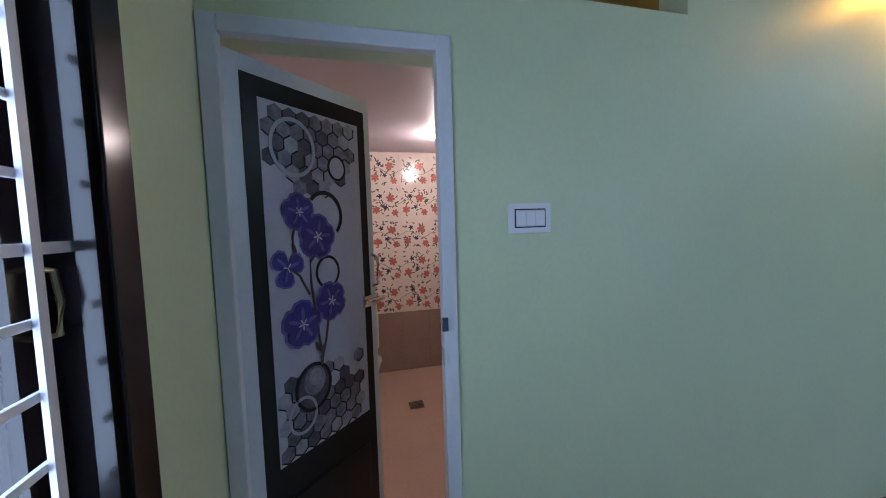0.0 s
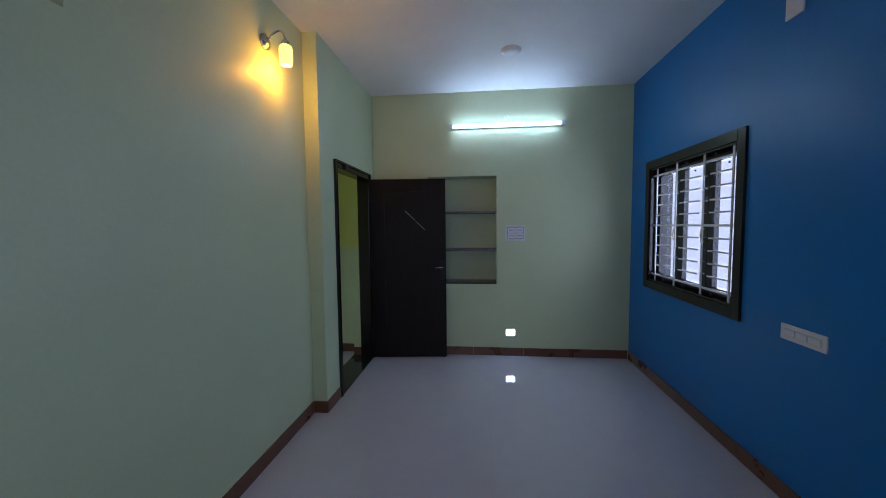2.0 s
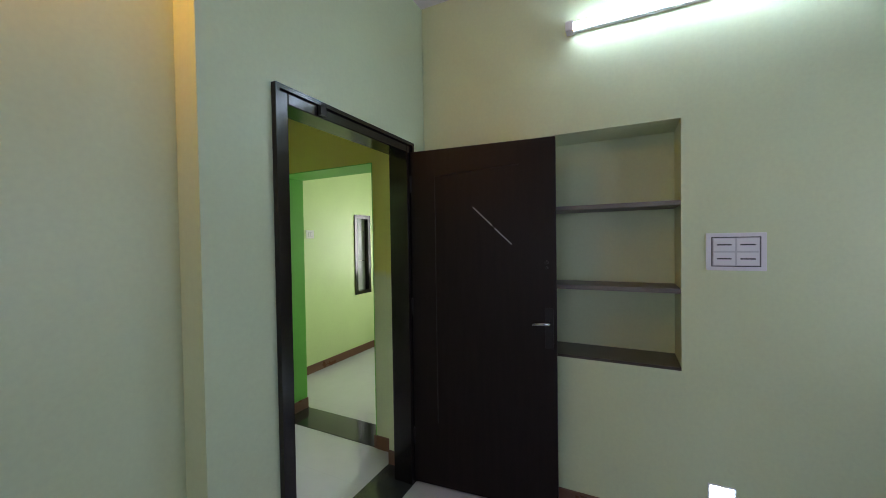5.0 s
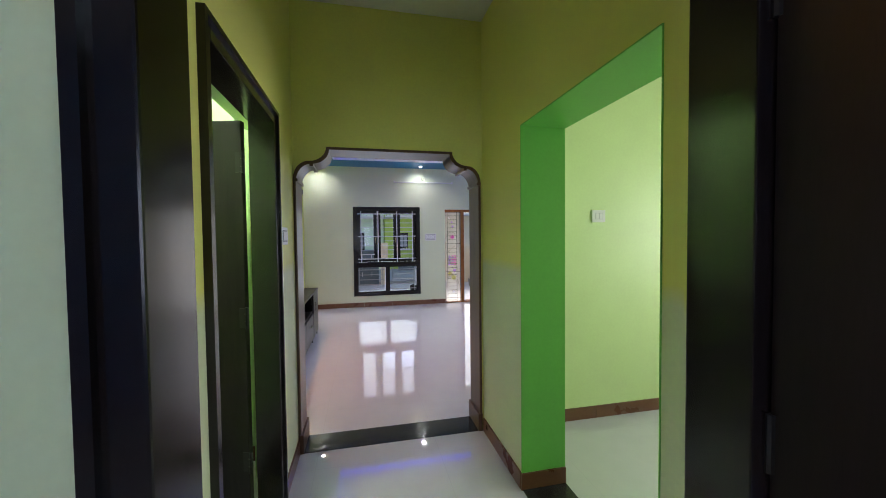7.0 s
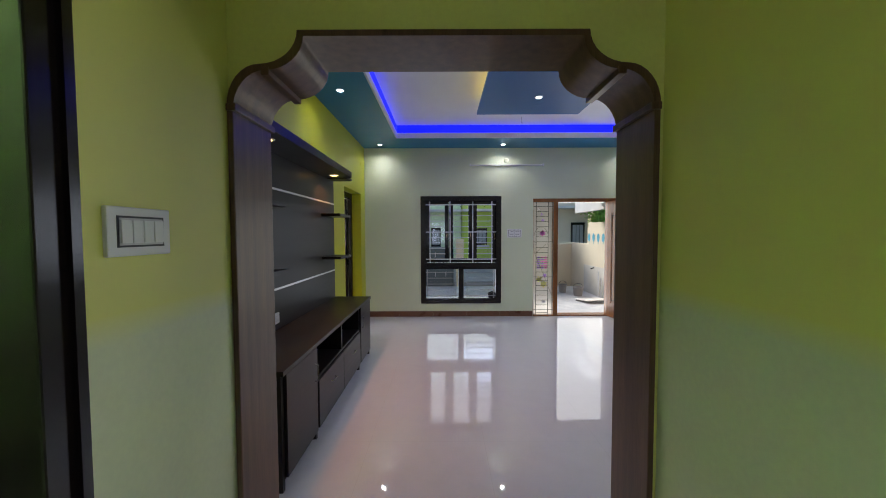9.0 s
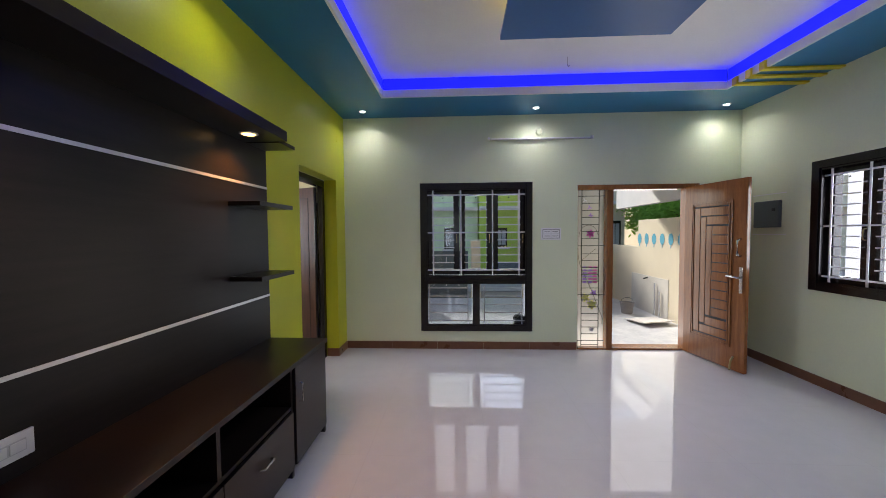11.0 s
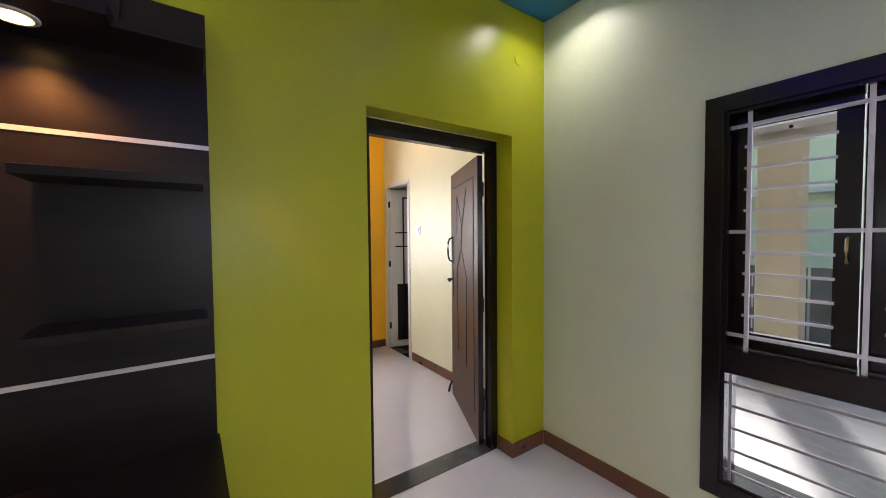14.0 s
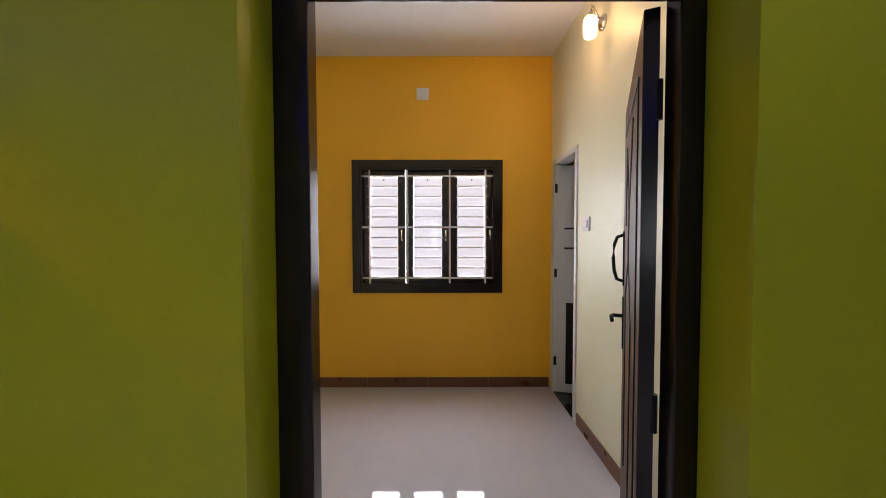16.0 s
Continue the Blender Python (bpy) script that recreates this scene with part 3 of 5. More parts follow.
# ---------------------------------------------------------------- windows
def bar_grille(root, x0, x1, z0, z1, uprights, rails, rungs, y, mat, thick=0.008):
    for x in uprights:
        boxes("grille_bar", [(x - thick, x + thick, y - 0.012, y - 0.004, z0, z1)], mat, root)
    for z in rails:
        boxes("grille_rail", [(x0, x1, y - 0.003, y + 0.005, z - thick, z + thick)], mat, root)
    for a, b, z in rungs:
        boxes("grille_rung", [(a, b, y - 0.003, y + 0.004, z - 0.006, z + 0.006)], mat, root)


def sash(root, x0, x1, z0, z1, wide, y, handle_at, mat="dark"):
    s = boxes("sash", [(x0, x0 + wide, y, y + 0.035, z0, z1), (x1 - wide, x1, y, y + 0.035, z0, z1), (x0 + wide, x1 - wide, y, y + 0.035, z0, z0 + 0.075), (x0 + wide, x1 - wide, y, y + 0.035, z1 - 0.075, z1)], mat, root)
    p = boxes("pane", [(x0 + wide, x1 - wide, y + 0.014, y + 0.018, z0 + 0.075, z1 - 0.075)], "glass", s)
    p.visible_shadow = False
    bm = bmesh.new()
    zc = (z0 + z1) / 2 - 0.08
    add_tube(bm, [(handle_at, y - 0.002, zc - 0.05), (handle_at, y - 0.025, zc - 0.045), (handle_at, y - 0.03, zc), (handle_at, y - 0.025, zc + 0.045), (handle_at, y - 0.002, zc + 0.05)], 0.005, 6)
    part("sash_handle", bm, "brass", s)
    bm = bmesh.new()
    add_lathe(bm, [(0.008, 0), (0.008, 0.006)], (0, 0, 0), 8)
    bmesh.ops.transform(bm, matrix=pose((x0 + x1) / 2, y + 0.012, z1 - 0.10, 90), verts=bm.verts)
    part("sash_stud", bm, "iron", s)


def casement(name, m, w, z0, z1, label, fixed=None):
    """A three-sash dark wooden window with a white bar grille inside; fixed: height of a row of fixed lights below. Local x runs along the wall, y outwards."""
    root = thing(name, m, label, "window", kind="structure")
    f = 0.075
    e = 0.016
    for nm, it, mo in (("frame_jamb", (0, f, -0.018, 0.205, z0, z1), (f, f + e, -0.006, 0.02, z0 + f, z1 - f)), ("frame_jamb", (w - f, w, -0.018, 0.205, z0, z1), (w - f - e, w - f, -0.006, 0.02, z0 + f, z1 - f)), ("frame_head", (f, w - f, -0.018, 0.205, z1 - f, z1), (f + e, w - f - e, -0.006, 0.02, z1 - f - e, z1 - f)), ("frame_sill", (f, w - f, -0.018, 0.205, z0, z0 + f), (f + e, w - f - e, -0.006, 0.02, z0 + f, z0 + f + e))):
        piece = boxes(nm, [it], "dark", root, bevel=0.003)
        boxes("moulding", [mo], "dark", piece)
    lo = z0 + f
    if fixed:
        boxes("transom", [(f, w - f, -0.01, 0.13, fixed, fixed + 0.11)], "dark", root)
        boxes("mullion", [(w / 2 - 0.045, w / 2 + 0.045, -0.008, 0.12, lo, fixed)], "dark", root)
        for a, b in ((f, w / 2 - 0.045), (w / 2 + 0.045, w - f)):
            p = boxes("pane", [(a, b, 0.075, 0.08, lo, fixed)], "glass", root)
            p.visible_shadow = False
            c, d = a + 0.035 if a < w / 2 else a + 0.06, b - 0.06 if a < w / 2 else b - 0.05
            bar_grille(root, a - 0.01, b + 0.01, lo - 0.02, fixed - 0.01, (c, d), (lo + 0.055, fixed - 0.055), [(c, d, lo + 0.055 + (fixed - lo - 0.11) * k / 4) for k in range(1, 4)], 0.02, "barsteel", 0.006)
        lo = fixed + 0.11
    third = (w - 2 * f) / 3
    gx = []
    for k in range(3):
        a, b = f + k * third, f + (k + 1) * third
        sash(root, a + 0.003, b - 0.003, lo + 0.003, z1 - f - 0.003, 0.072, 0.06, b - 0.036)
        gx.append((a + 0.075, b - 0.075))
    top, bot = z1 - f - 0.07, lo + 0.065
    ups = [f + 0.085, f + third + 0.02, f + 2 * third - 0.0, w - f - 0.085]
    rungs = []
    n = 10
    for a, b in gx:
        for k in range(1, n):
            if k != n // 2:
                rungs.append((a - 0.01, b + 0.01, bot + (top - bot) * k / n))
    bar_grille(root, f - 0.0, w - f, bot - 0.075, top + 0.075, ups, (top, (top + bot) / 2, bot), rungs, 0.03, "bar")
    return root


casement("window_bedroom_south", pose(1.60, -2.385, 0, 0, 0, 180), 1.37, 0.89, 2.12, "dark wooden three-sash window with white bars in the blue wall")
casement("window_bedroom_west", pose(-2.73, -1.205, 0, 0, 0, 90), 1.455, 0.89, 2.12, "dark wooden three-sash window with white bars beside the bathroom door")
casement("window_hall_north", pose(0.923, 7.87, 0), 1.407, 0.232, 2.11, "tall dark wooden window with bars and fixed lower lights", fixed=0.835)
casement("window_hall_east", pose(4.83, 6.955, 0, 0, 0, -90), 1.30, 0.905, 2.135, "dark wooden three-sash window with white bars")
casement("window_yellow_room", pose(-2.833, 6.087, 0, 0, 0, 90), 1.435, 0.918, 2.187, "dark wooden three-sash window with white bars in the amber wall")
kw = thing("window_kitchen", pose(3.705, 2.58, 0), "narrow dark-framed frosted window in the kitchen wall", "window", kind="structure")
boxes("window_frame", [(0, 0.05, -0.015, 0.1, 0.80, 1.88), (0.28, 0.33, -0.015, 0.1, 0.80, 1.88), (0.05, 0.28, -0.015, 0.1, 1.83, 1.88), (0.05, 0.28, -0.015, 0.1, 0.80, 0.85)], "dark", kw)
for a, b in ((0.85, 1.25), (1.256, 1.65), (1.656, 1.83)):
    boxes("pane", [(0.05, 0.28, 0.05, 0.056, a, b)], "frost", kw)
# unseen window, added round the opening that the kitchen lamp fills
kwe = thing("window_kitchen_unseen", pose(4.85, 1.96, 0, 0, 0, -90), "unseen dark-framed kitchen window added for the fill lamp", "window", kind="structure")
boxes("window_frame", [(0, 0.07, -0.01, 0.1, 0.94, 2.06), (1.05, 1.12, -0.01, 0.1, 0.94, 2.06), (0.07, 1.05, -0.01, 0.1, 1.99, 2.06), (0.07, 1.05, -0.01, 0.1, 0.94, 1.01)], "dark", kwe)


# ---------------------------------------------------------------- door frames and leaves
def door_frame(name, m, w, h, face, deep, mat, label, moulded=True):
    """Two posts and a head; local x across the opening, y into the wall."""
    root = thing(name, m, label, "door frame", kind="structure")
    boxes("post", [(0, face, 0, deep, 0, h)], mat, root, bevel=0.004)
    boxes("post", [(w - face, w, 0, deep, 0, h)], mat, root, bevel=0.004)
    boxes("head", [(face, w - face, 0, deep, h - face, h)], mat, root, bevel=0.004)
    if moulded:
        s = 0.014
        boxes("moulding", [(-0.004, s, -0.012, 0.02, 0, h + 0.004)], mat, root)
        boxes("moulding", [(w - s, w + 0.004, -0.012, 0.02, 0, h + 0.004)], mat, root)
        boxes("moulding", [(s, w - s, -0.012, 0.02, h - s, h + 0.004)], mat, root)
    return root


def lever(root, x, z, side, mat="steel", plate=0.22, reach=-0.10):
    """A lever on a tall plate; side is the local y direction out of the leaf."""
    y = 0.0 if side < 0 else 0.038
    p = boxes("lock_plate", [(x - 0.022, x + 0.022, min(y, y + side * 0.006), max(y, y + side * 0.006), z - plate / 2, z + plate / 2)], "iron", root, bevel=0.002)
    bm = bmesh.new()
    add_tube(bm, [(x, y, z + 0.03), (x, y + side * 0.045, z + 0.03), (x + reach * 0.3, y + side * 0.052, z + 0.032), (x + reach, y + side * 0.05, z + 0.026)], 0.009, 8)
    part("lever", bm, mat, p, smooth=True)


def hinge(root, x, y, z):
    bm = bmesh.new()
    add_rod(bm, (x, y, z - 0.05), (x, y, z + 0.05), 0.008, 8)
    part("hinge", bm, "iron", root)


# bedroom door, opened into the room
door_frame("door_frame_bedroom", pose(0.813, 0.508, 0), 0.991, 2.10, 0.062, 0.13, "dark", "glossy dark-stained wooden door frame")
d = thing("door_bedroom", pose(1.775, 0.505, 0, 0, 0, -84.5), "dark flush wooden door standing open against the niche", "door", kind="structure")
boxes("leaf", [(0.0, 0.85, 0.0, 0.038, 0.012, 2.045)], "darkleaf", d, bevel=0.003)
for p, q in (((0.16, 1.885), (0.66, 1.915)), ((0.16, 1.885), (0.16, 0.4))):
    bm = bmesh.new()
    add_rod(bm, (p[0], 0.0, p[1]), (q[0], 0.0, q[1]), 0.003, 6)
    part("groove", bm, "groove", d)
for p, q in (((0.395, 1.69), (0.505, 1.583)), ((0.52, 1.566), (0.615, 1.475))):
    bm = bmesh.new()
    add_rod(bm, (p[0], -0.001, p[1]), (q[0], -0.001, q[1]), 0.0035, 6)
    part("inlay_line", bm, "frost", d, "thin pale inlay line")
lever(d, 0.812, 1.02, -1, reach=-0.085)
bm = bmesh.new()
add_rod(bm, (0.80, 0.0, 1.375), (0.80, -0.018, 1.375), 0.011, 12)
add_rod(bm, (0.80, 0.0, 1.345), (0.80, -0.006, 1.345), 0.008, 12)
part("keyhole_knob", bm, "iron", d)
bm = bmesh.new()
add_lathe(bm, [(0.012, 0.0), (0.016, 0.012), (0.010, 0.03)], (0.82, -0.012, 0.012), 10)
part("rubber_stop", bm, "iron", d)
for z in (0.3, 1.1, 1.85):
    hinge(d, 0.0, 0.0, z)
tagged(boxes("latch_block", [(1.03, 1.06, 0.488, 0.506, 2.045, 2.085)], "iron"), "small black catch on the door head", "catch")

# prayer room double door
door_frame("door_frame_prayer_room", pose(0.682, 1.20, 0, 0, 0, 90), 0.925, 2.11, 0.062, 0.125, "dark", "dark wooden door frame")
d = thing("door_prayer_room", pose(0.532, 2.094, 0, 0, 0, 165.7), "narrow dark panelled door leaf with brass bells, open", "door", kind="structure")
boxes("leaf", [(0.0, 0.43, 0.0, 0.035, 0.012, 2.05)], "darkleaf", d, bevel=0.003)
bm = bmesh.new()
add_tube(bm, [(0.16 + 0.195 * k / 12, 0.0355, 1.88 - 0.058 * math.cos(math.pi * k / 12)) for k in range(13)], 0.0035, 6)
part("carved_line", bm, "frost", d)
for x in (0.16, 0.355):
    boxes("groove", [(x - 0.002, x + 0.002, 0.034, 0.036, 0.3, 1.82)], "groove", d)
for z in (1.645, 1.375, 1.09):
    bell = thing("bell_pair", pose(0.252, 0.036, z) @ Matrix.Diagonal((0.85, 0.7, 0.95, 1)), "", "")
    bell.parent = d
    for k, (dx, dz, tilt, mt) in enumerate(((0.018, 0.015, 12, "iron"), (-0.006, 0.028, -4, "brass"), (-0.016, -0.008, -20, "brass"))):
        bm = bmesh.new()
        add_lathe(bm, [(0.004, 0.05), (0.010, 0.046), (0.014, 0.03), (0.018, 0.012), (0.026, 0.0), (0.024, -0.004)], (0, 0, 0), 12)
        bmesh.ops.transform(bm, matrix=Matrix.Translation((dx, 0.02, dz)) @ pose(0, 0, 0, 0, tilt, 0), verts=bm.verts)
        part("bell", bm, mt, bell, smooth=True)
for z in (1.20,):
    bm = bmesh.new()
    add_rod(bm, (0.405, 0.07, z - 0.075), (0.405, 0.07, z + 0.075), 0.008)
    for dz in (-0.06, 0.06):
        add_lathe(bm, [(0.004, -0.014), (0.012, -0.008), (0.013, 0.0), (0.012, 0.008), (0.004, 0.014)], (0.405, 0.07, z + dz), 10)
        add_rod(bm, (0.405, 0.034, z + dz), (0.405, 0.07, z + dz), 0.008)
        add_rod(bm, (0.405, 0.034, z + dz), (0.405, 0.042, z + dz), 0.016)
    part("pull_handle", bm, "brass", d, "brass pull handle")
bm = bmesh.new()
add_rod(bm, (0.18, 0.052, 0.868), (0.46, 0.052, 0.868), 0.008)
add_rod(bm, (0.177, 0.052, 0.868), (0.19, 0.052, 0.868), 0.0105)
for x in (0.27, 0.40):
    add_tube(bm, [(x, 0.034, 0.848), (x, 0.062, 0.85), (x, 0.066, 0.868), (x, 0.062, 0.886), (x, 0.034, 0.888)], 0.006, 6)
    add_rod(bm, (x, 0.05, 0.886), (x, 0.05, 0.915), 0.005)
add_tube(bm, [(0.33, 0.055, 0.868), (0.325, 0.07, 0.84), (0.335, 0.068, 0.80), (0.345, 0.058, 0.77)], 0.009, 8)
part("sliding_bolt", bm, "brass", d, "aged brass sliding bolt")
for z in (0.30, 1.05, 1.84):
    bm = bmesh.new()
    add_rod(bm, (-0.012, 0.042, z - 0.055), (-0.012, 0.042, z + 0.055), 0.009, 8)
    add_box(bm, -0.012, 0.03, 0.0352, 0.038, z - 0.05, z + 0.05)
    for dz in (-0.02, 0.02):
        add_rod(bm, (-0.012, 0.042, z + dz - 0.003), (-0.012, 0.042, z + dz + 0.003), 0.0115, 8)
    part("hinge", bm, "iron", d)
for z in (1.0, 0.51):
    tagged(boxes("stone_shelf", [(-0.665, -0.34, 1.0, 2.60, z - 0.03, z)], "stone", bevel=0.003), "grey stone shelf in the prayer room", "shelf", group="prayer room shelves")

# yellow room door
door_frame("door_frame_yellow_room", pose(-0.198, 6.553, 0, 0, 0, 90), 1.035, 2.12, 0.085, 0.06, "dark", "dark wooden door frame set back in the wall", moulded=False)
d = thing("door_yellow_room", pose(-0.265, 7.495, 0, 0, 0, 156), "brown carved wooden door standing open", "door", kind="structure")
boxes("leaf", [(0.004, 0.86, 0.0, 0.038, 0.012, 2.03)], "brown", d, bevel=0.003)
boxes("hinge_stile", [(0.0, 0.0035, 0.001, 0.037, 0.012, 2.03)], "dark", d, "dark painted hinge edge")
for p, q in (((0.62, 1.82), (0.45, 1.55)), ((0.3, 1.85), (0.45, 1.55)), ((0.45, 1.55), (0.47, 1.38)), ((0.47, 1.38), (0.62, 1.2)), ((0.47, 1.38), (0.3, 1.15)), ((0.62, 1.2), (0.60, 0.5)), ((0.3, 1.15), (0.33, 0.45)), ((0.62, 1.82), (0.62, 1.5)), ((0.1, 1.9), (0.75, 1.9)), ((0.1, 1.9), (0.1, 0.2))):
    for y in (0.0385, -0.0005):
        bm = bmesh.new()
        add_rod(bm, (p[0], y, p[1]), (q[0], y, q[1]), 0.004, 6)
        part("carved_line", bm, "groove", d)
for y, s in ((0.0, -1), (0.038, 1)):
    bm = bmesh.new()
    add_tube(bm, [(0.80, y, 1.25), (0.80, y + s * 0.03, 1.26), (0.80, y + s * 0.042, 1.30), (0.80, y + s * 0.046, 1.36), (0.80, y + s * 0.042, 1.42), (0.80, y + s * 0.03, 1.455), (0.80, y, 1.465)], 0.008, 8)
    add_box(bm, 0.785, 0.815, min(y, y + s * 0.006), max(y, y + s * 0.006), 1.23, 1.48)
    part("pull_handle", bm, "iron", d, "black curved pull handle", smooth=False)
    lever(d, 0.80, 1.06, s, "iron", 0.24)
bm = bmesh.new()
add_tube(bm, [(0.84, 0.04, 0.14), (0.85, 0.06, 0.10), (0.87, 0.07, 0.03)], 0.010, 8)
part("door_stopper", bm, "iron", d)
for z in (0.3, 1.0, 1.8):
    hinge(d, 0.0, 0.0, z)

# second bathroom door
door_frame("door_frame_second_bathroom", pose(-2.757, 7.978, 0), 0.61, 2.16, 0.045, 0.12, "pvc", "white plastic door frame", moulded=False)
d = thing("door_second_bathroom", pose(-2.712, 8.012, 0, 0, 0, 74), "white and black plastic door half open", "door", kind="structure")
boxes("leaf", [(0.0, 0.55, -0.03, 0.0, 0.015, 2.10)], "pvc", d, bevel=0.003)
boxes("lower_panel", [(0.08, 0.48, -0.034, -0.030, 0.10, 0.85)], "black", d)
boxes("border", [(0.16, 0.18, -0.034, -0.030, 0.85, 2.0), (0.46, 0.48, -0.034, -0.030, 0.85, 2.0), (0.18, 0.46, -0.034, -0.030, 1.98, 2.0)], "black", d)
for z in (1.35, 1.53):
    boxes("band", [(0.06, 0.46, -0.036, -0.030, z - 0.008, z + 0.008)], "black", d)
for z in (0.3, 1.12, 1.9):
    tagged(boxes("butt_hinge", [(-2.709, -2.695, 7.985, 8.02, z - 0.04, z + 0.04)], "iron"), "black hinge on the white door frame", "hinge", group="bathroom door hinges")

# entrance: frame, stained side light, carved leaf
ef = thing("door_frame_entrance", pose(2.885, 7.862, 0), "varnished teak entrance frame", "door frame", kind="structure")
boxes("head", [(0.0, 1.398, 0, 0.15, 2.003, 2.065)], "teak", ef, bevel=0.004)
boxes("post", [(1.398, 1.46, 0, 0.15, 0, 2.065)], "teak", ef, bevel=0.004)
boxes("edge_strip", [(0.004, 0.014, 0.03, 0.15, 0, 2.003)], "teak", ef)
tagged(boxes("entrance_mullion", [(3.246, 3.322, 7.866, 8.0, 0, 2.003)], "teak", bevel=0.003), "varnished teak post beside the side light", "door post", kind="structure")
tagged(boxes("entrance_jamb", [(4.20, 4.284, 7.868, 8.0, 0, 2.003)], "teak", bevel=0.003), "varnished teak hinge jamb", "door post", kind="structure")
tagged(boxes("entrance_sill", [(2.90, 4.283, 7.875, 8.05, 0.0, 0.022)], "teak"), "worn teak door sill", "sill", kind="structure")
sl = thing("window_side_light", pose(2.90, 7.90, 0), "tall narrow glass side light with iron bars and painted flowers", "window", kind="structure")
p = boxes("pane", [(0.0, 0.345, 0.06, 0.065, 0.02, 2.003)], "etched", sl)
p.visible_shadow = False
for x in (0.05, 0.262):
    boxes("grille_bar", [(x - 0.004, x + 0.004, 0.0, 0.008, 0.02, 2.003)], "iron", sl)
for z in (0.105, 0.69, 1.31, 1.93):
    boxes("grille_rail", [(0.0, 0.345, 0.009, 0.016, z - 0.004, z + 0.004)], "iron", sl)
for z0, n in ((0.105, 7), (0.69, 7), (1.31, 7)):
    step = (0.605 if z0 < 1 else 0.62) / n
    for k in range(1, n):
        boxes("grille_rung", [(0.05, 0.262, 0.009, 0.015, z0 + k * step - 0.0035, z0 + k * step + 0.0035)], "iron", sl)
for z in (0.055,):
    boxes("grille_rung", [(0.05, 0.262, 0.009, 0.015, z - 0.0035, z + 0.0035)], "iron", sl)


def blossom(bm, cx, cz, r, y0, y1, n=5, turn=0.0, fat=0.55):
    """A flat flower of n petals."""
    for i in range(n):
        a = turn + i * math.tau / n
        pts = []
        for j in range(10):
            b = j * math.tau / 10
            u, v = 0.5 * r + 0.5 * r * math.cos(b), fat * 0.62 * r * math.sin(b) * (0.75 + 0.25 * math.cos(b))
            pts.append((cx + u * math.cos(a) - v * math.sin(a), cz + u * math.sin(a) + v * math.cos(a)))
        off = 0.0002 * i
        add_prism(bm, pts, "y", y0 - off, y1 - off)


def ring(bm, cx, cz, r, wide, y0, y1, n=36, a0=0.0, a1=math.tau, sx=1.0):
    for k in range(n):
        p, q = a0 + (a1 - a0) * k / n, a0 + (a1 - a0) * (k + 1) / n
        add_prism(bm, [(cx + sx * (r - wide) * math.cos(p), cz + (r - wide) * math.sin(p)), (cx + sx * r * math.cos(p), cz + r * math.sin(p)), (cx + sx * r * math.cos(q), cz + r * math.sin(q)), (cx + sx * (r - wide) * math.cos(q), cz + (r - wide) * math.sin(q))], "y", y0, y1)


for cx, cz, mt, r, n in ((0.10, 1.88, "rocker", 0.028, 3), (0.16, 1.79, "violet", 0.03, 3), (0.18, 1.69, "violet", 0.032, 4), (0.175, 1.46, "pink", 0.055, 6), (0.22, 0.71, "violet", 0.04, 5), (0.12, 0.645, "ylw", 0.06, 5), (0.20, 0.555, "ylw", 0.065, 6), (0.20, 0.24, "rocker", 0.035, 6)):
    bm = bmesh.new()
    blossom(bm, cx, cz, r, 0.052, 0.056, n, cz)
    part("painted_flower", bm, mt, sl)
for k in range(6):
    for cx, mt in ((0.105, "violet"), (0.175, "pink" if k % 2 else "violet"), (0.235, "pink")):
        bm = bmesh.new()
        w = 0.03 if k in (0, 5) else 0.034
        add_prism(bm, [(cx + w * math.cos(b), 0.845 + 0.038 * k + 0.013 * math.sin(b)) for b in [i * math.tau / 10 for i in range(10)]], "y", 0.052, 0.056)
        part("painted_petal", bm, mt, sl)
for pts in ([(0.02 + 0.32 * (k / 14) ** 2, 1.28 - 0.92 * k / 14 + 0.25 * math.sin(math.pi * k / 14) * (k / 14)) for k in range(15)], [(0.04 + 0.20 * k / 8, 1.10 + 0.17 * k / 8) for k in range(9)], [(0.03 + 0.12 * (1 - math.cos(k * 0.3)), 1.42 + 0.15 * math.sin(k * 0.3)) for k in range(11)]):
    bm = bmesh.new()
    add_tube(bm, [(x, 0.05, z) for x, z in pts], 0.003, 6)
    part("painted_stem", bm, "leafp", sl)

d = thing("door_entrance", pose(4.215, 7.858, 0, 0, 0, -80) @ Matrix.Diagonal((0.86, 1, 1, 1)), "carved varnished teak entrance door standing open", "door", kind="structure")
boxes("leaf", [(0.0, 0.93, -0.042, -0.004, 0.012, 2.02)], "teak", d, bevel=0.003)
for inset, prof in ((0.13, 0.018), (0.16, 0.012)):
    boxes("panel_moulding", [(inset, inset + prof, -0.054, -0.042, 0.12 + inset, 1.94 - inset), (0.86 - inset, 0.86 - inset + prof, -0.054, -0.042, 0.12 + inset, 1.94 - inset), (inset + prof, 0.86 - inset, -0.054, -0.042, 0.12 + inset, 0.12 + inset + prof), (inset + prof, 0.86 - inset, -0.054, -0.042, 1.94 - inset - prof, 1.94 - inset)], "teak", d, bevel=0.002)
slats = [(0.185, 0.275, 0.315, 1.745), (0.285, 0.365, 0.43, 1.64), (0.375, 0.455, 0.53, 1.54)]
for a, b, z0, z1 in slats:
    boxes("carved_slat", [(a, b, -0.051, -0.042, z0, z1)], "teak", d, bevel=0.004)
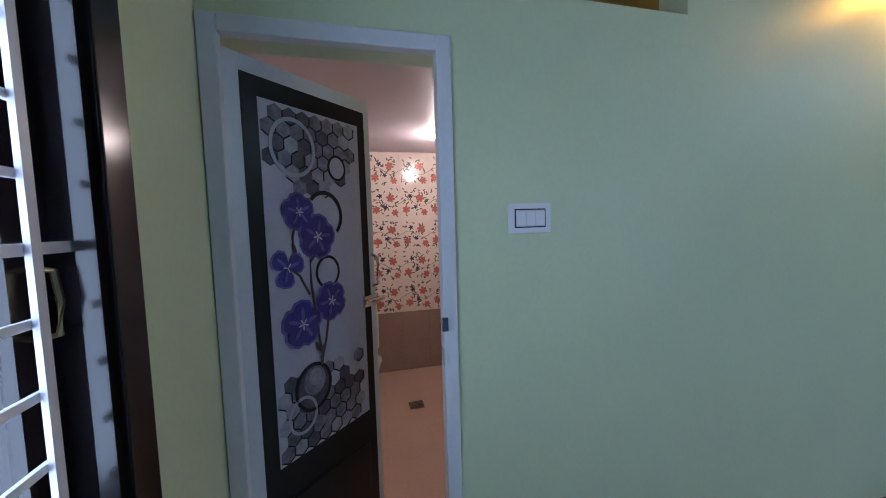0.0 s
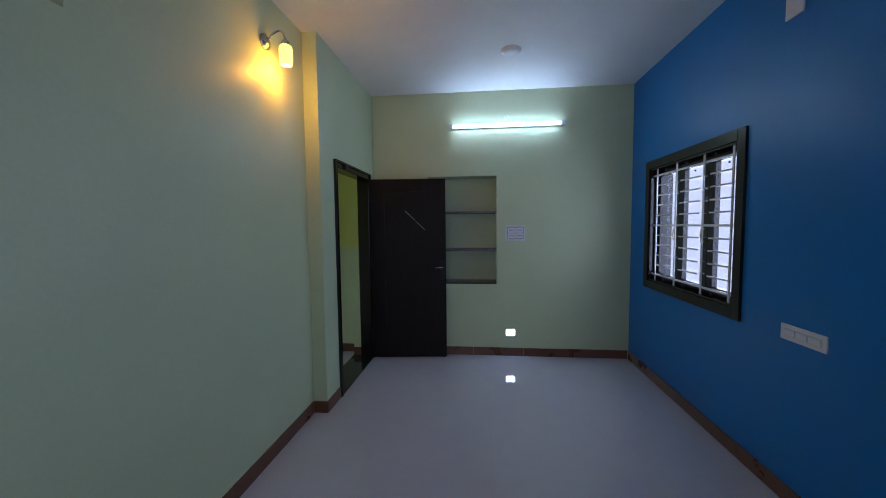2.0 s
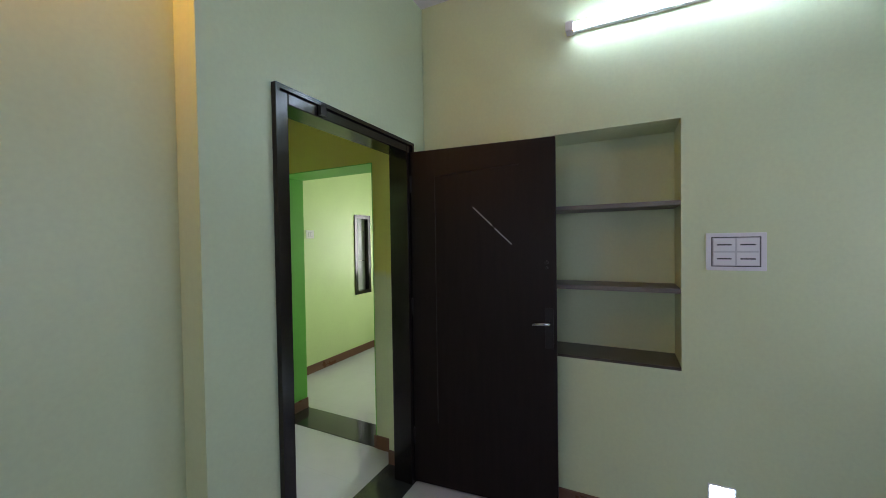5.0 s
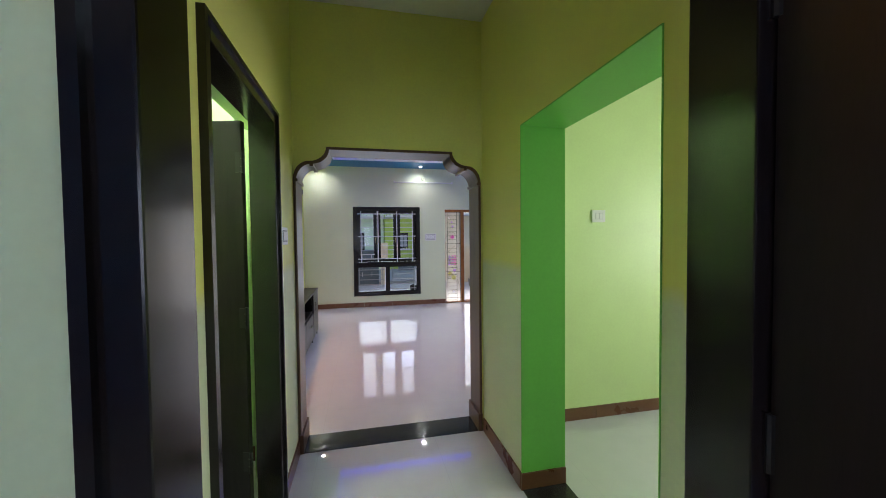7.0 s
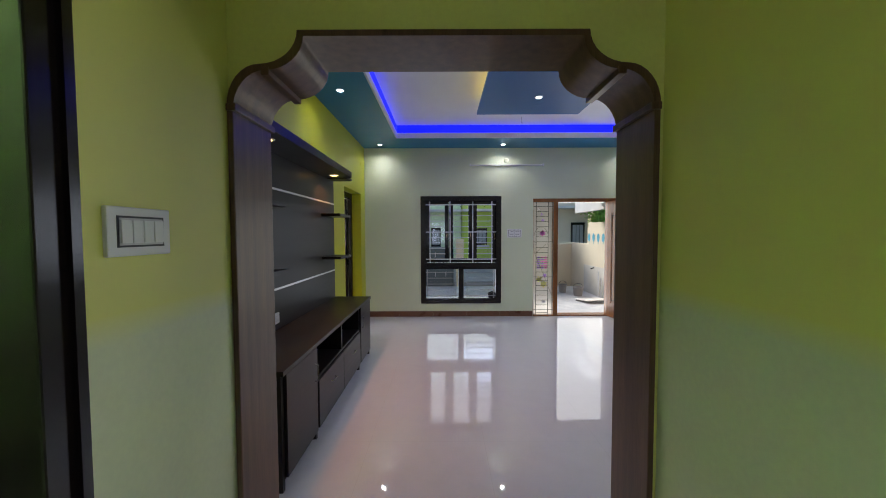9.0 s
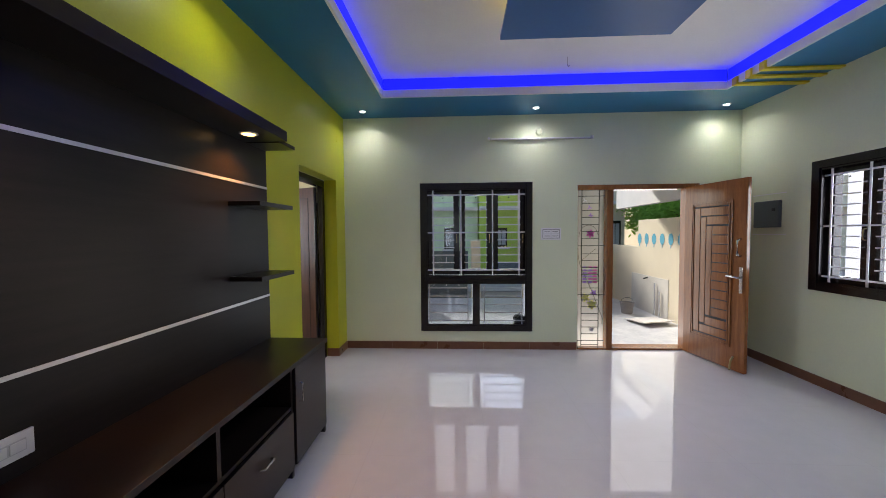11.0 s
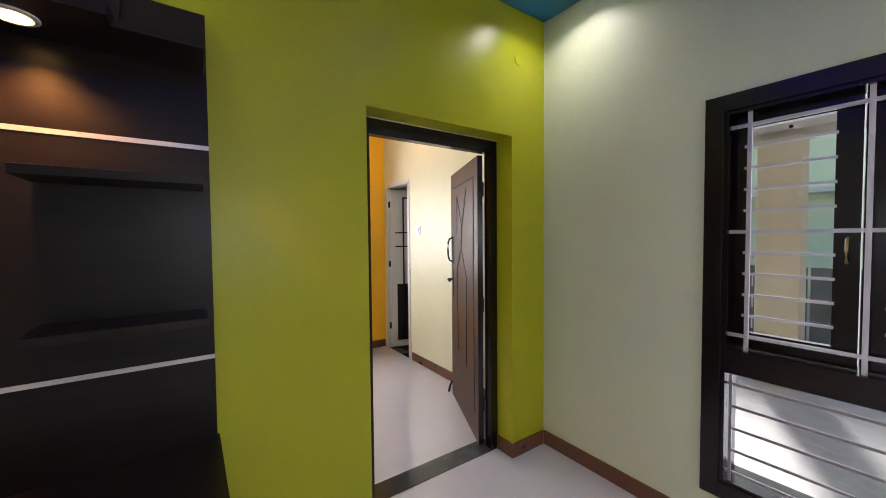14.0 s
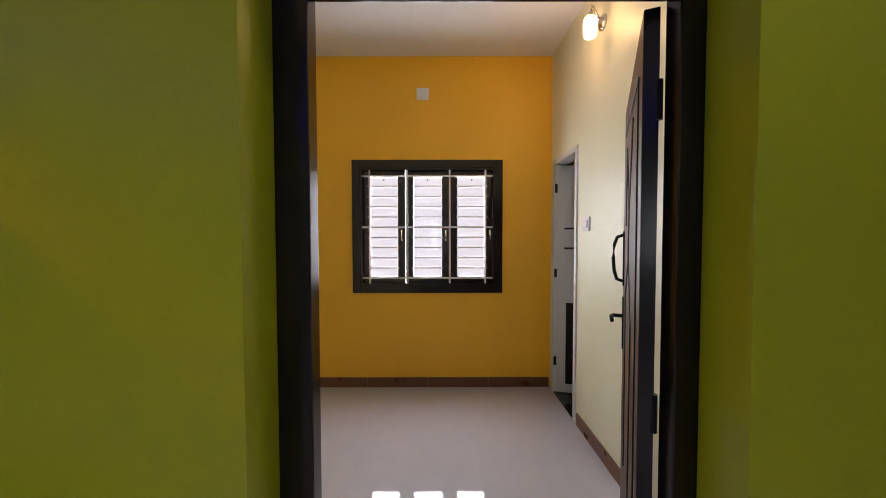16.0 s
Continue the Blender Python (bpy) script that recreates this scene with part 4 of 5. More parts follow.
for a, z in ((0.285, 0.315), (0.375, 0.415)):
    boxes("carved_slat", [(a, 0.69, -0.051, -0.042, z, z + 0.09)], "teak", d, bevel=0.004)
    boxes("carved_slat", [(a, 0.69, -0.051, -0.042, 2.06 - z - 0.09, 2.06 - z)], "teak", d, bevel=0.004)
for k in range(10):
    z = 0.53 + k * 0.1015
    boxes("carved_slat", [(0.465, 0.69, -0.051, -0.042, z, z + 0.092)], "teak", d, bevel=0.004)
# dark backing gives the gaps between slats their shade by colour
boxes("groove_bed", [(0.178, 0.70, -0.0435, -0.041, 0.30, 1.76)], "groove", d)
boxes("lock_plate", [(0.855, 0.895, -0.052, -0.042, 0.84, 1.11)], "steel", d, bevel=0.003)
bm = bmesh.new()
add_tube(bm, [(0.875, -0.05, 1.0), (0.875, -0.095, 1.0), (0.84, -0.10, 1.005), (0.74, -0.10, 1.01)], 0.011, 8)
part("lever", bm, "steel", d, smooth=True)
bm = bmesh.new()
add_tube(bm, [(0.86, -0.045, 1.22), (0.86, -0.085, 1.23), (0.86, -0.09, 1.38), (0.86, -0.045, 1.40)], 0.012, 8)
part("pull_handle", bm, "steel", d, smooth=True)
bm = bmesh.new()
add_tube(bm, [(0.80, -0.05, 0.16), (0.80, -0.08, 0.12), (0.79, -0.085, 0.02)], 0.011, 8)
part("foot_stop", bm, "brass", d)
for z in (0.3, 1.0, 1.8):
    hinge(d, 0.0, 0.0, z)

# bathroom door with flower print
door_frame("door_frame_bathroom", pose(-2.727, 0.624, 0), 0.69, 2.09, 0.048, 0.04, "pvc", "white plastic bathroom door frame", moulded=False)
d = thing("door_bathroom", pose(-2.686, 0.650, 0, 0, 0, 45.5), "white plastic door with violet flower print panel, half open", "door", kind="structure")
W = 0.60
boxes("leaf", [(0, W, 0.0, 0.03, 0.02, 2.02)], "pvc", d, bevel=0.003)
boxes("black_surround", [(0.055, W - 0.035, -0.003, 0.0, 0.25, 1.97)], "black", d)
boxes("print_panel", [(0.105, W - 0.075, -0.0045, -0.003, 0.75, 1.91)], "printbg", d, "pale lilac flower print panel")
boxes("lower_panel", [(0.11, W - 0.09, -0.012, -0.003, 0.28, 0.63)], "black", d, bevel=0.004)


def honeycomb(z0, z1, fade):
    """Printed hexagons in three greys with dark edges; fade: +1 thins towards the bottom, -1 towards the top."""
    r = 0.03
    tones = {"hexgrey": bmesh.new(), "hexdark": bmesh.new(), "hexpale": bmesh.new()}
    lines = bmesh.new()
    row, z = 0, z0 + r
    while z < z1 - r * 0.8:
        x = 0.105 + r + (row % 2) * r * 0.87
        f = (z - z0) / (z1 - z0)
        keep = min(1.0, 0.35 + 1.6 * (f if fade > 0 else 1 - f))
        while x < W - 0.075 - r * 0.9:
            if random.random() < keep:
                tone = random.choices(("hexgrey", "hexdark", "hexpale"), (4, 3, 3))[0]
                add_prism(tones[tone], [(x + r * 0.99 * math.sin(k * math.pi / 3), z + r * 0.99 * math.cos(k * math.pi / 3)) for k in range(6)], "y", -0.0055, -0.0044)
                for e in (1, 2, 3):
                    if random.random() < 0.75 * keep:
                        p, q = e * math.pi / 3, (e + 1) * math.pi / 3
                        add_prism(lines, [(x + t * r * math.sin(g), z + t * r * math.cos(g)) for g, t in ((p, 0.86), (p, 1.05), (q, 1.05), (q, 0.86))], "y", -0.0062, -0.0054)
            x += r * 1.74
        z += r * 1.5
        row += 1
    for tone, bm in tones.items():
        part("hexagon_print", bm, tone, d)
    part("hexagon_outline", lines, "black", d)


honeycomb(1.62, 1.91, 1)
honeycomb(0.75, 1.07, -1)
for cx, cz, r, wd_, mt in ((0.219, 1.778, 0.096, 0.013, "ringgrey"), (0.404, 1.732, 0.047, 0.009, "black"), (0.338, 1.356, 0.060, 0.010, "black"), (0.25, 0.965, 0.085, 0.012, "black"), (0.20, 0.885, 0.064, 0.010, "ringgrey")):
    bm = bmesh.new()
    ring(bm, cx, cz, r, wd_, -0.0085, -0.0065, sx=0.92)
    part("ring_print", bm, mt, d)
for cx, cz, r, mt in ((0.404, 1.732, 0.038, "printbg"), (0.338, 1.356, 0.050, "printbg"), (0.25, 0.965, 0.073, "hexdark"), (0.255, 0.985, 0.050, "hexgrey"), (0.258, 0.998, 0.030, "hexpale")):
    bm = bmesh.new()
    y = -0.0064 - 0.0004 * (0.08 - r) / 0.01
    add_prism(bm, [(cx + 0.92 * r * math.cos(b), cz + r * math.sin(b)) for b in [i * math.tau / 28 for i in range(28)]], "y", y, -0.0044)
    part("disc_print", bm, mt, d)
bm = bmesh.new()
ring(bm, 0.336, 1.558, 0.088, 0.014, -0.0085, -0.0065, a0=-0.8, a1=2.4, sx=0.95)
part("ring_print", bm, "black", d)
for pts in ([(0.262, 1.47), (0.261, 1.33), (0.279, 1.165), (0.292, 1.07)], [(0.175, 1.39), (0.215, 1.36), (0.252, 1.29)], [(0.215, 1.55), (0.197, 1.488), (0.20, 1.42)], [(0.335, 1.22), (0.315, 1.12), (0.292, 1.05)], [(0.262, 1.40), (0.29, 1.43), (0.30, 1.46)]):
    bm = bmesh.new()
    add_tube(bm, [(x, -0.008, z) for x, z in pts], 0.004, 6)
    part("stem_print", bm, "stem", d)
for cx, cz, a in ((0.20, 1.45, 1.9), (0.21, 1.415, 1.2), (0.30, 1.09, 0.9), (0.275, 1.10, 2.0), (0.29, 1.05, 1.5), (0.25, 1.44, 1.9)):
    bm = bmesh.new()
    add_prism(bm, [(cx + 0.022 * math.cos(b) * math.cos(a) - 0.007 * math.sin(b) * math.sin(a), cz + 0.022 * math.cos(b) * math.sin(a) + 0.007 * math.sin(b) * math.cos(a)) for b in [i * math.tau / 10 for i in range(10)]], "y", -0.0092, -0.0082)
    part("bud_print", bm, "stem", d)
for cx, cz, r, t, n in ((0.224, 1.571, 0.066, 0.4, 5), (0.296, 1.485, 0.082, 0.1, 5), (0.169, 1.39, 0.068, 2.4, 3), (0.216, 1.195, 0.084, 0.3, 5), (0.344, 1.25, 0.074, 0.7, 5)):
    for size, fat, y, mt in ((1.0, 1.08, -0.0085, "petal2"), (0.90, 0.98, -0.0100, "petal"), (0.72, 0.22, -0.0116, "petal2"), (0.26, 0.25, -0.0132, "ceramic")):
        bm = bmesh.new()
        blossom(bm, cx, cz, r * size, y - 0.0008, y, n, t + (0.6 if size < 0.3 else 0.0), fat)
        part({"ceramic": "flower_heart"}.get(mt, "flower_print" if size > 0.8 else "petal_vein"), bm, mt, d)
bm = bmesh.new()
add_tube(bm, [(W - 0.015, 0.0, 1.265), (W - 0.015, -0.03, 1.275), (W - 0.015, -0.03, 1.385), (W - 0.015, 0.0, 1.395)], 0.008, 8)
part("pull_handle", bm, "steel", d)
bm = bmesh.new()
add_box(bm, W - 0.085, W, -0.014, -0.0032, 1.185, 1.23)
add_rod(bm, (W - 0.09, -0.02, 1.207), (W + 0.03, -0.02, 1.207), 0.008)
add_rod(bm, (W - 0.05, -0.02, 1.207), (W - 0.05, -0.045, 1.207), 0.005)
part("tower_bolt", bm, "steel", d, "steel sliding bolt")
tagged(boxes("latch_keeper", [(-2.092, -2.072, 0.612, 0.624, 1.175, 1.22)], "steel", bevel=0.002), "small steel latch keeper on the frame", "latch")

# ---------------------------------------------------------------- archway casing
ar = thing("archway_casing", Matrix(), "walnut laminate casing lining the shaped archway", "archway", kind="structure")
for x0, x1 in ((AL, AL + 0.018), (AR - 0.018, AR)):
    boxes("column", [(x0, x1, 2.603, 2.845, 0.0, 1.84)], "walnut", ar, bevel=0.003)
    boxes("column_base", [(x0 - 0.0 if x0 < 1 else x0 - 0.014, x1 + 0.014 if x0 < 1 else x1, 2.592, 2.856, 0.0, 0.13)], "walnut", ar, bevel=0.003)
    boxes("capital", [(x0 if x0 < 1 else x0 - 0.012, x1 + 0.012 if x0 < 1 else x1, 2.596, 2.852, 1.83, 1.852)], "walnut", ar, bevel=0.003)
outer, inner = arch_line(0.0), arch_line(0.018)
bm = bmesh.new()
vo = [[bm.verts.new((x, y, z)) for x, z in outer] for y in (2.603, 2.845)]
vi = [[bm.verts.new((x, y, z)) for x, z in inner] for y in (2.603, 2.845)]
for k in range(len(outer) - 1):
    bm.faces.new((vo[0][k], vo[0][k + 1], vo[1][k + 1], vo[1][k]))
    bm.faces.new((vi[0][k], vi[0][k + 1], vo[0][k + 1], vo[0][k]))
    bm.faces.new((vi[1][k], vi[1][k + 1], vo[1][k + 1], vo[1][k]))
part("arch_head", bm, "walnut", ar)
bm = bmesh.new()
vi = [[bm.verts.new((x, y, z)) for x, z in inner] for y in (2.603, 2.845)]
for k in range(len(inner) - 1):
    bm.faces.new((vi[0][k], vi[0][k + 1], vi[1][k + 1], vi[1][k]))
part("arch_soffit", bm, "walnut", ar, smooth=True)
for s in (1, -1):
    cx = AL + 0.118 if s > 0 else AR - 0.118
    boxes("arch_bead", [(cx - 0.012, cx + 0.012, 2.598, 2.85, 1.934, 1.958)], "walnut", ar, bevel=0.003)


# ---------------------------------------------------------------- switches, sockets, lamps
def switch_plate(name, m, w, h, nx, ny, label, category="switch plate", outline=True):
    """A plate in local x and z, facing local -y."""
    root = thing(name, m, label, category)
    boxes("plate", [(-w / 2, w / 2, -0.010, 0.0, -h / 2, h / 2)], "plate", root, bevel=0.003)
    iw, ih = w - 0.05, h - 0.045
    if outline:
        boxes("surround", [(-iw / 2 - 0.0042, iw / 2 + 0.0042, -0.0115, -0.0095, -ih / 2 - 0.0042, ih / 2 + 0.0042)], "line", root)
    boxes("module_bed", [(-iw / 2, iw / 2, -0.0125, -0.0098, -ih / 2, ih / 2)], "rocker", root)
    for i in range(nx):
        for j in range(ny):
            x0, z0 = -iw / 2 + i * iw / nx, -ih / 2 + j * ih / ny
            g = 0.0012 if outline and ny == 1 else 0.004
            boxes("rocker", [(x0 + g, x0 + iw / nx - g, -0.016, -0.0120, z0 + 0.004, z0 + ih / ny - 0.004)], "plate", root, bevel=0.0012)
            if ny > 1:
                boxes("module_mark", [(x0 + g + 0.012, x0 + iw / nx - g - 0.012, -0.0165, -0.0158, z0 + ih / ny / 2 - 0.003, z0 + ih / ny / 2 + 0.003)], "line", root)
    return root


switch_plate("switch_plate", pose(-1.775, 0.636, 1.527), 0.155, 0.10, 3, 1, "white switch plate beside the bathroom door")
switch_plate("switch_board", pose(1.97, -1.125, 1.428, 0, 0, -90), 0.225, 0.175, 2, 2, "white modular switch board on the far wall")
switch_plate("power_board", pose(-0.225, -2.385, 0.93, 0, 0, 180), 0.27, 0.085, 3, 1, "white three-module power board on the blue wall", "socket", outline=False)
switch_plate("switch_plate", pose(0.67, 2.27, 1.468, 0, 0, 90), 0.16, 0.10, 4, 1, "white switch plate beside the archway")
switch_plate("socket_plate", pose(2.93, 2.58, 1.605), 0.115, 0.095, 2, 1, "white socket plate on the kitchen wall", "socket", outline=False)
switch_plate("switch_board", pose(2.56, 7.87, 1.463), 0.25, 0.15, 2, 2, "white switch board with four modules by the window")
switch_plate("switch_plate", pose(-1.965, 7.99, 1.548), 0.12, 0.10, 1, 1, "white switch plate beside the bathroom door", outline=False)
switch_plate("socket_plate", pose(0.0, 4.30, 0.80, 0, 0, 90), 0.15, 0.085, 2, 1, "white socket plate low on the media panel", "socket", outline=False)
nl = thing("night_light", pose(1.97, -1.074, 0.277, 0, 0, -90), "small glowing night light plate near the floor", "night light")
boxes("plate", [(-0.055, 0.055, -0.008, 0.0, -0.04, 0.04)], "plate", nl, bevel=0.002)
boxes("lens", [(-0.045, 0.045, -0.011, -0.008, -0.032, 0.032)], "tube", nl)
tagged(boxes("vent_cover", [(-2.833, -2.822, 6.706, 6.823, 2.75, 2.86)], "plate", bevel=0.002), "small white square cover on the amber wall", "cover plate")
tagged(boxes("ac_point_cover", [(-0.13, -0.02, -2.385, -2.374, 2.60, 2.72)], "plate", bevel=0.002), "small white cover plate high on the blue wall", "cover plate")
bm = bmesh.new()
add_lathe(bm, [(0.0, 0), (0.035, 0.0), (0.035, 0.004), (0.0, 0.004)], (0, 0, 0), 16)
bmesh.ops.remove_doubles(bm, verts=bm.verts, dist=0.0001)
bmesh.ops.transform(bm, matrix=pose(-0.049, 7.62, 2.62, 0, 90, 0), verts=bm.verts)
tagged(part("round_cover", bm, "chart"), "round painted cover plate high on the wall", "cover plate")


tagged(boxes("cover_plate", [(-0.05, -0.040, 4.57, 4.69, 2.62, 2.74)], "plate", bevel=0.002), "small white cover plate above the media panel", "cover plate")
hk = thing("ceiling_hook", pose(2.45, 6.82, 3.135), "thin steel fan hook in the tray ceiling", "ceiling hook")
bm = bmesh.new()
add_tube(bm, [(0, 0, 0), (0, 0, -0.07), (0.012, 0, -0.09), (0.02, 0, -0.08)], 0.004, 6)
part("rod", bm, "steel", hk)


def tube_light(m, length, mat, label):
    root = thing("tube_light", m, label, "tube light")
    boxes("batten", [(-length / 2, length / 2, -0.03, 0.0, -0.02, 0.02)], "plate", root, bevel=0.003)
    bm = bmesh.new()
    add_rod(bm, (-length / 2 + 0.02, -0.045, 0), (length / 2 - 0.02, -0.045, 0), 0.016, 12)
    part("tube", bm, mat, root)
    for s in (-1, 1):
        boxes("end_cap", [(s * length / 2 - 0.02, s * length / 2 + 0.02, -0.06, 0.0, -0.025, 0.025)], "plate", root, bevel=0.003)
    bm = bmesh.new()
    add_lathe(bm, [(0.025, 0), (0.025, 0.01), (0.012, 0.02)], (0, 0, 0), 12)
    bmesh.ops.transform(bm, matrix=pose(0, 0, 0.09, 90), verts=bm.verts)
    part("junction_cap", bm, "plate", root)
    return root


tube_light(pose(1.97, -1.02, 2.63, 0, 0, -90), 1.22, "tube", "lit white tube light on the end wall")
tl = thing("tube_batten", pose(2.42, 7.87, 2.64), "unlit slim tube light batten above the window", "tube light")
boxes("batten", [(-0.64, 0.64, -0.022, 0.0, -0.010, 0.010)], "rocker", tl, bevel=0.003)
boxes("tube", [(-0.61, 0.61, -0.036, -0.022, -0.008, 0.008)], "plate", tl, bevel=0.004)
for x in (-0.63, 0.63):
    boxes("end_clip", [(x - 0.012, x + 0.012, -0.044, 0.0, -0.012, 0.022)], "plate", tl, bevel=0.002)
bm = bmesh.new()
add_lathe(bm, [(0.045, 0.0), (0.045, 0.008), (0.03, 0.016)], (0, 0, 0), 16)
bmesh.ops.transform(bm, matrix=pose(-0.01, 0, 0.085, 90), verts=bm.verts)
part("junction_cap", bm, "cream", tl)


def sconce(m, mat, label):
    """A curved arm on a round rose with a hanging glowing glass shade; faces local -y."""
    root = thing("wall_lamp", m, label, "wall lamp")
    bm = bmesh.new()
    add_lathe(bm, [(0.05, 0), (0.05, 0.012), (0.035, 0.022), (0.02, 0.03)], (0, 0, 0), 20)
    bmesh.ops.transform(bm, matrix=pose(0, 0, 0, 90), verts=bm.verts)
    part("rose", bm, "steel", root, smooth=True)
    bm = bmesh.new()
    add_tube(bm, [(0, -0.02, 0), (0.01, -0.05, 0.05), (0.03, -0.08, 0.08), (0.05, -0.10, 0.075), (0.06, -0.11, 0.04), (0.06, -0.11, 0.02)], 0.007, 8)
    part("arm", bm, "steel", root, smooth=True)
    bm = bmesh.new()
    add_lathe(bm, [(0.02, 0.03), (0.028, 0.02), (0.03, 0.0)], (0.06, -0.11, 0.0), 14)
    part("cap", bm, "steel", root, smooth=True)
    bm = bmesh.new()
    add_lathe(bm, [(0.02, 0.0), (0.036, -0.008), (0.042, -0.03), (0.042, -0.10), (0.036, -0.125), (0.02, -0.13)], (0.06, -0.11, 0.0), 20)
    part("shade", bm, mat, root, "glowing warm glass shade", smooth=True)
    return root


sconce(pose(0.035, 0.636, 2.705), "shade", "steel wall lamp with glowing amber glass shade")
bulb("wall_lamp_glow", (0.095, 0.53, 2.545), 7.5, (1.0, 0.40, 0.02), 0.03)
sconce(pose(-1.73, 7.99, 2.835), "shadeb", "steel wall lamp with glowing glass shade")
bulb("wall_lamp_glow_yellow_room", (-1.67, 7.80, 2.78), 6, (1.0, 0.55, 0.25))
cd = thing("ceiling_disc", pose(1.03, -1.0, 3.02), "small white round cover on the ceiling", "ceiling cover")
bm = bmesh.new()
add_lathe(bm, [(0.085, 0), (0.085, -0.012), (0.06, -0.028), (0.03, -0.03)], (0, 0, 0), 24)
part("cover", bm, "plate", cd, smooth=True)


def downlight(x, y, z, mat, r=0.028, group="hall downlights", label="small round recessed downlight glowing white"):
    root = thing("downlight", pose(x, y, z), label, "downlight", group)
    bm = bmesh.new()
    ring_n = 24
    add_lathe(bm, [(r + 0.014, 0.001), (r + 0.014, -0.005), (r + 0.002, -0.007), (r, -0.002)], (0, 0, 0), ring_n)
    part("rim", bm, "plate", root)
    bm = bmesh.new()
    add_lathe(bm, [(r - 0.002, -0.003), (r - 0.004, -0.0085)], (0, 0, 0), ring_n)
    part("lens", bm, mat, root)
    return root


for x, y in ((0.27, 7.61), (2.32, 7.62), (4.50, 7.66), (0.26, 5.31), (4.5, 5.31), (0.27, 3.15), (2.32, 3.15), (4.5, 3.15)):
    downlight(x, y, CH, "led")
    disc("downlight_beam", (x, y, CH - 0.012), 2.1, (1.0, 0.97, 0.93))
downlight(2.36, 5.52, CH, "led", label="small round downlight in the blue centre panel")
disc("downlight_beam", (2.36, 5.52, CH - 0.012), 8.5, (1.0, 0.97, 0.93))

cp = thing("ceiling_panel", pose(2.37, 5.50, 0), "blue square suspended ceiling panel with yellow glow", "ceiling panel")
boxes("panel", [(-0.63, 0.63, -0.60, 0.60, CH, CH + 0.03)], "panelblue", cp)
boxes("glow_edge", [(-0.57, 0.57, -0.54, 0.54, CH + 0.031, CH + 0.055)], "ledyellow", cp)
boxes("upper_panel", [(-0.42, 0.42, -0.40, 0.40, CH + 0.056, CH + 0.10)], "tealblue", cp)
boxes("hanger", [(-0.3, 0.3, -0.3, 0.3, CH + 0.10, 3.135)], "white", cp)
for k, (y, x) in enumerate(((7.02, 4.14), (6.85, 4.14), (6.69, 4.14))):
    tagged(boxes("ceiling_fin", [(x, 4.83, y, y + 0.06, CH - 0.02, CH - 0.004), (x, x + 0.02, y, y + 0.06, CH - 0.004, CH + 0.055)], "yellowp"), "yellow painted ceiling strip in stepped row", "ceiling trim", group="yellow ceiling strips")

eb = thing("meter_niche", pose(4.83, 7.45, 1.66, 0, 0, -90), "grey electrical box in a shallow wall recess", "electrical box")
boxes("recess_trim", [(-0.215, 0.215, -0.006, 0.0, 0.215, 0.225)], "plate", eb)
boxes("recess_trim", [(-0.215, 0.215, -0.006, 0.0, -0.225, -0.215)], "plate", eb)
boxes("box", [(-0.165, 0.165, -0.035, 0.0, -0.145, 0.145)], "gate", eb, bevel=0.006)
boxes("knob", [(0.09, 0.12, -0.045, -0.035, 0.03, 0.06)], "line", eb)

# ---------------------------------------------------------------- niche shelves
for z in (1.676, 1.239):
    tagged(boxes("niche_shelf", [(1.975, 2.23, -0.915, -0.13, z - 0.018, z + 0.006)], "stone", bevel=0.002), "thin grey stone shelf in the wall niche", "shelf", group="niche shelves")
tagged(boxes("niche_sill", [(1.972, 2.23, -0.915, -0.13, 0.84, 0.855)], "darkstone"), "dark brown stone sill of the wall niche", "shelf")

# ---------------------------------------------------------------- media unit
tvp = thing("media_wall_unit", Matrix(), "black laminate wall panel with silver strips and canopy", "wall panel")
for z0, z1 in ((0.70, 1.022), (1.032, 1.812), (1.822, 2.31)):
    boxes("panel_board", [(-0.045, 0.0, 3.45, 5.90, z0, z1)], "tv", tvp)
for z in (1.027, 1.817):
    boxes("silver_strip", [(-0.045, 0.004, 3.45, 5.90, z - 0.008, z + 0.008)], "alu", tvp, "thin silver strip")
boxes("canopy", [(0.0, 0.28, 3.45, 5.66, 2.095, 2.16)], "tv", tvp, bevel=0.002)
boxes("canopy_shelf", [(0.0, 0.225, 5.66, 5.89, 2.09, 2.115)], "tv", tvp, bevel=0.002)
boxes("canopy_back", [(0.0, 0.02, 3.45, 5.66, 2.16, 2.31)], "tv", tvp)
for z in (1.655, 1.185):
    for y0, y1 in ((5.44, 5.877), (3.62, 4.10)):
        tagged(boxes("floating_shelf", [(0.0, 0.205, y0, y1, z, z + 0.028)], "tv", bevel=0.002), "short black floating shelf on the media panel", "shelf", group="floating shelves")
for y in (5.45, 3.95):
    downlight(0.14, y, 2.095, "warmled", 0.04, "canopy downlights", "round warm downlight under the black canopy")
    spot("canopy_beam", (0.14, y, 2.075), 30, (1.0, 0.42, 0.10), 132, 0.035)
tc_ = thing("media_cabinet", Matrix(), "low black laminate media cabinet with drawers and open bays", "cabinet")
boxes("worktop", [(-0.045, 0.43, 3.48, 5.91, 0.672, 0.70)], "tv", tc_, bevel=0.002)
boxes("side_panel", [(-0.045, 0.41, 5.87, 5.90, 0.0, 0.672)], "tv", tc_)
boxes("side_panel", [(-0.045, 0.41, 3.49, 3.52, 0.0, 0.672)], "tv", tc_)
boxes("divider", [(-0.045, 0.41, 4.03, 4.055, 0.0, 0.672)], "tv", tc_)
boxes("divider", [(-0.045, 0.41, 5.35, 5.375, 0.0, 0.672)], "tv", tc_)
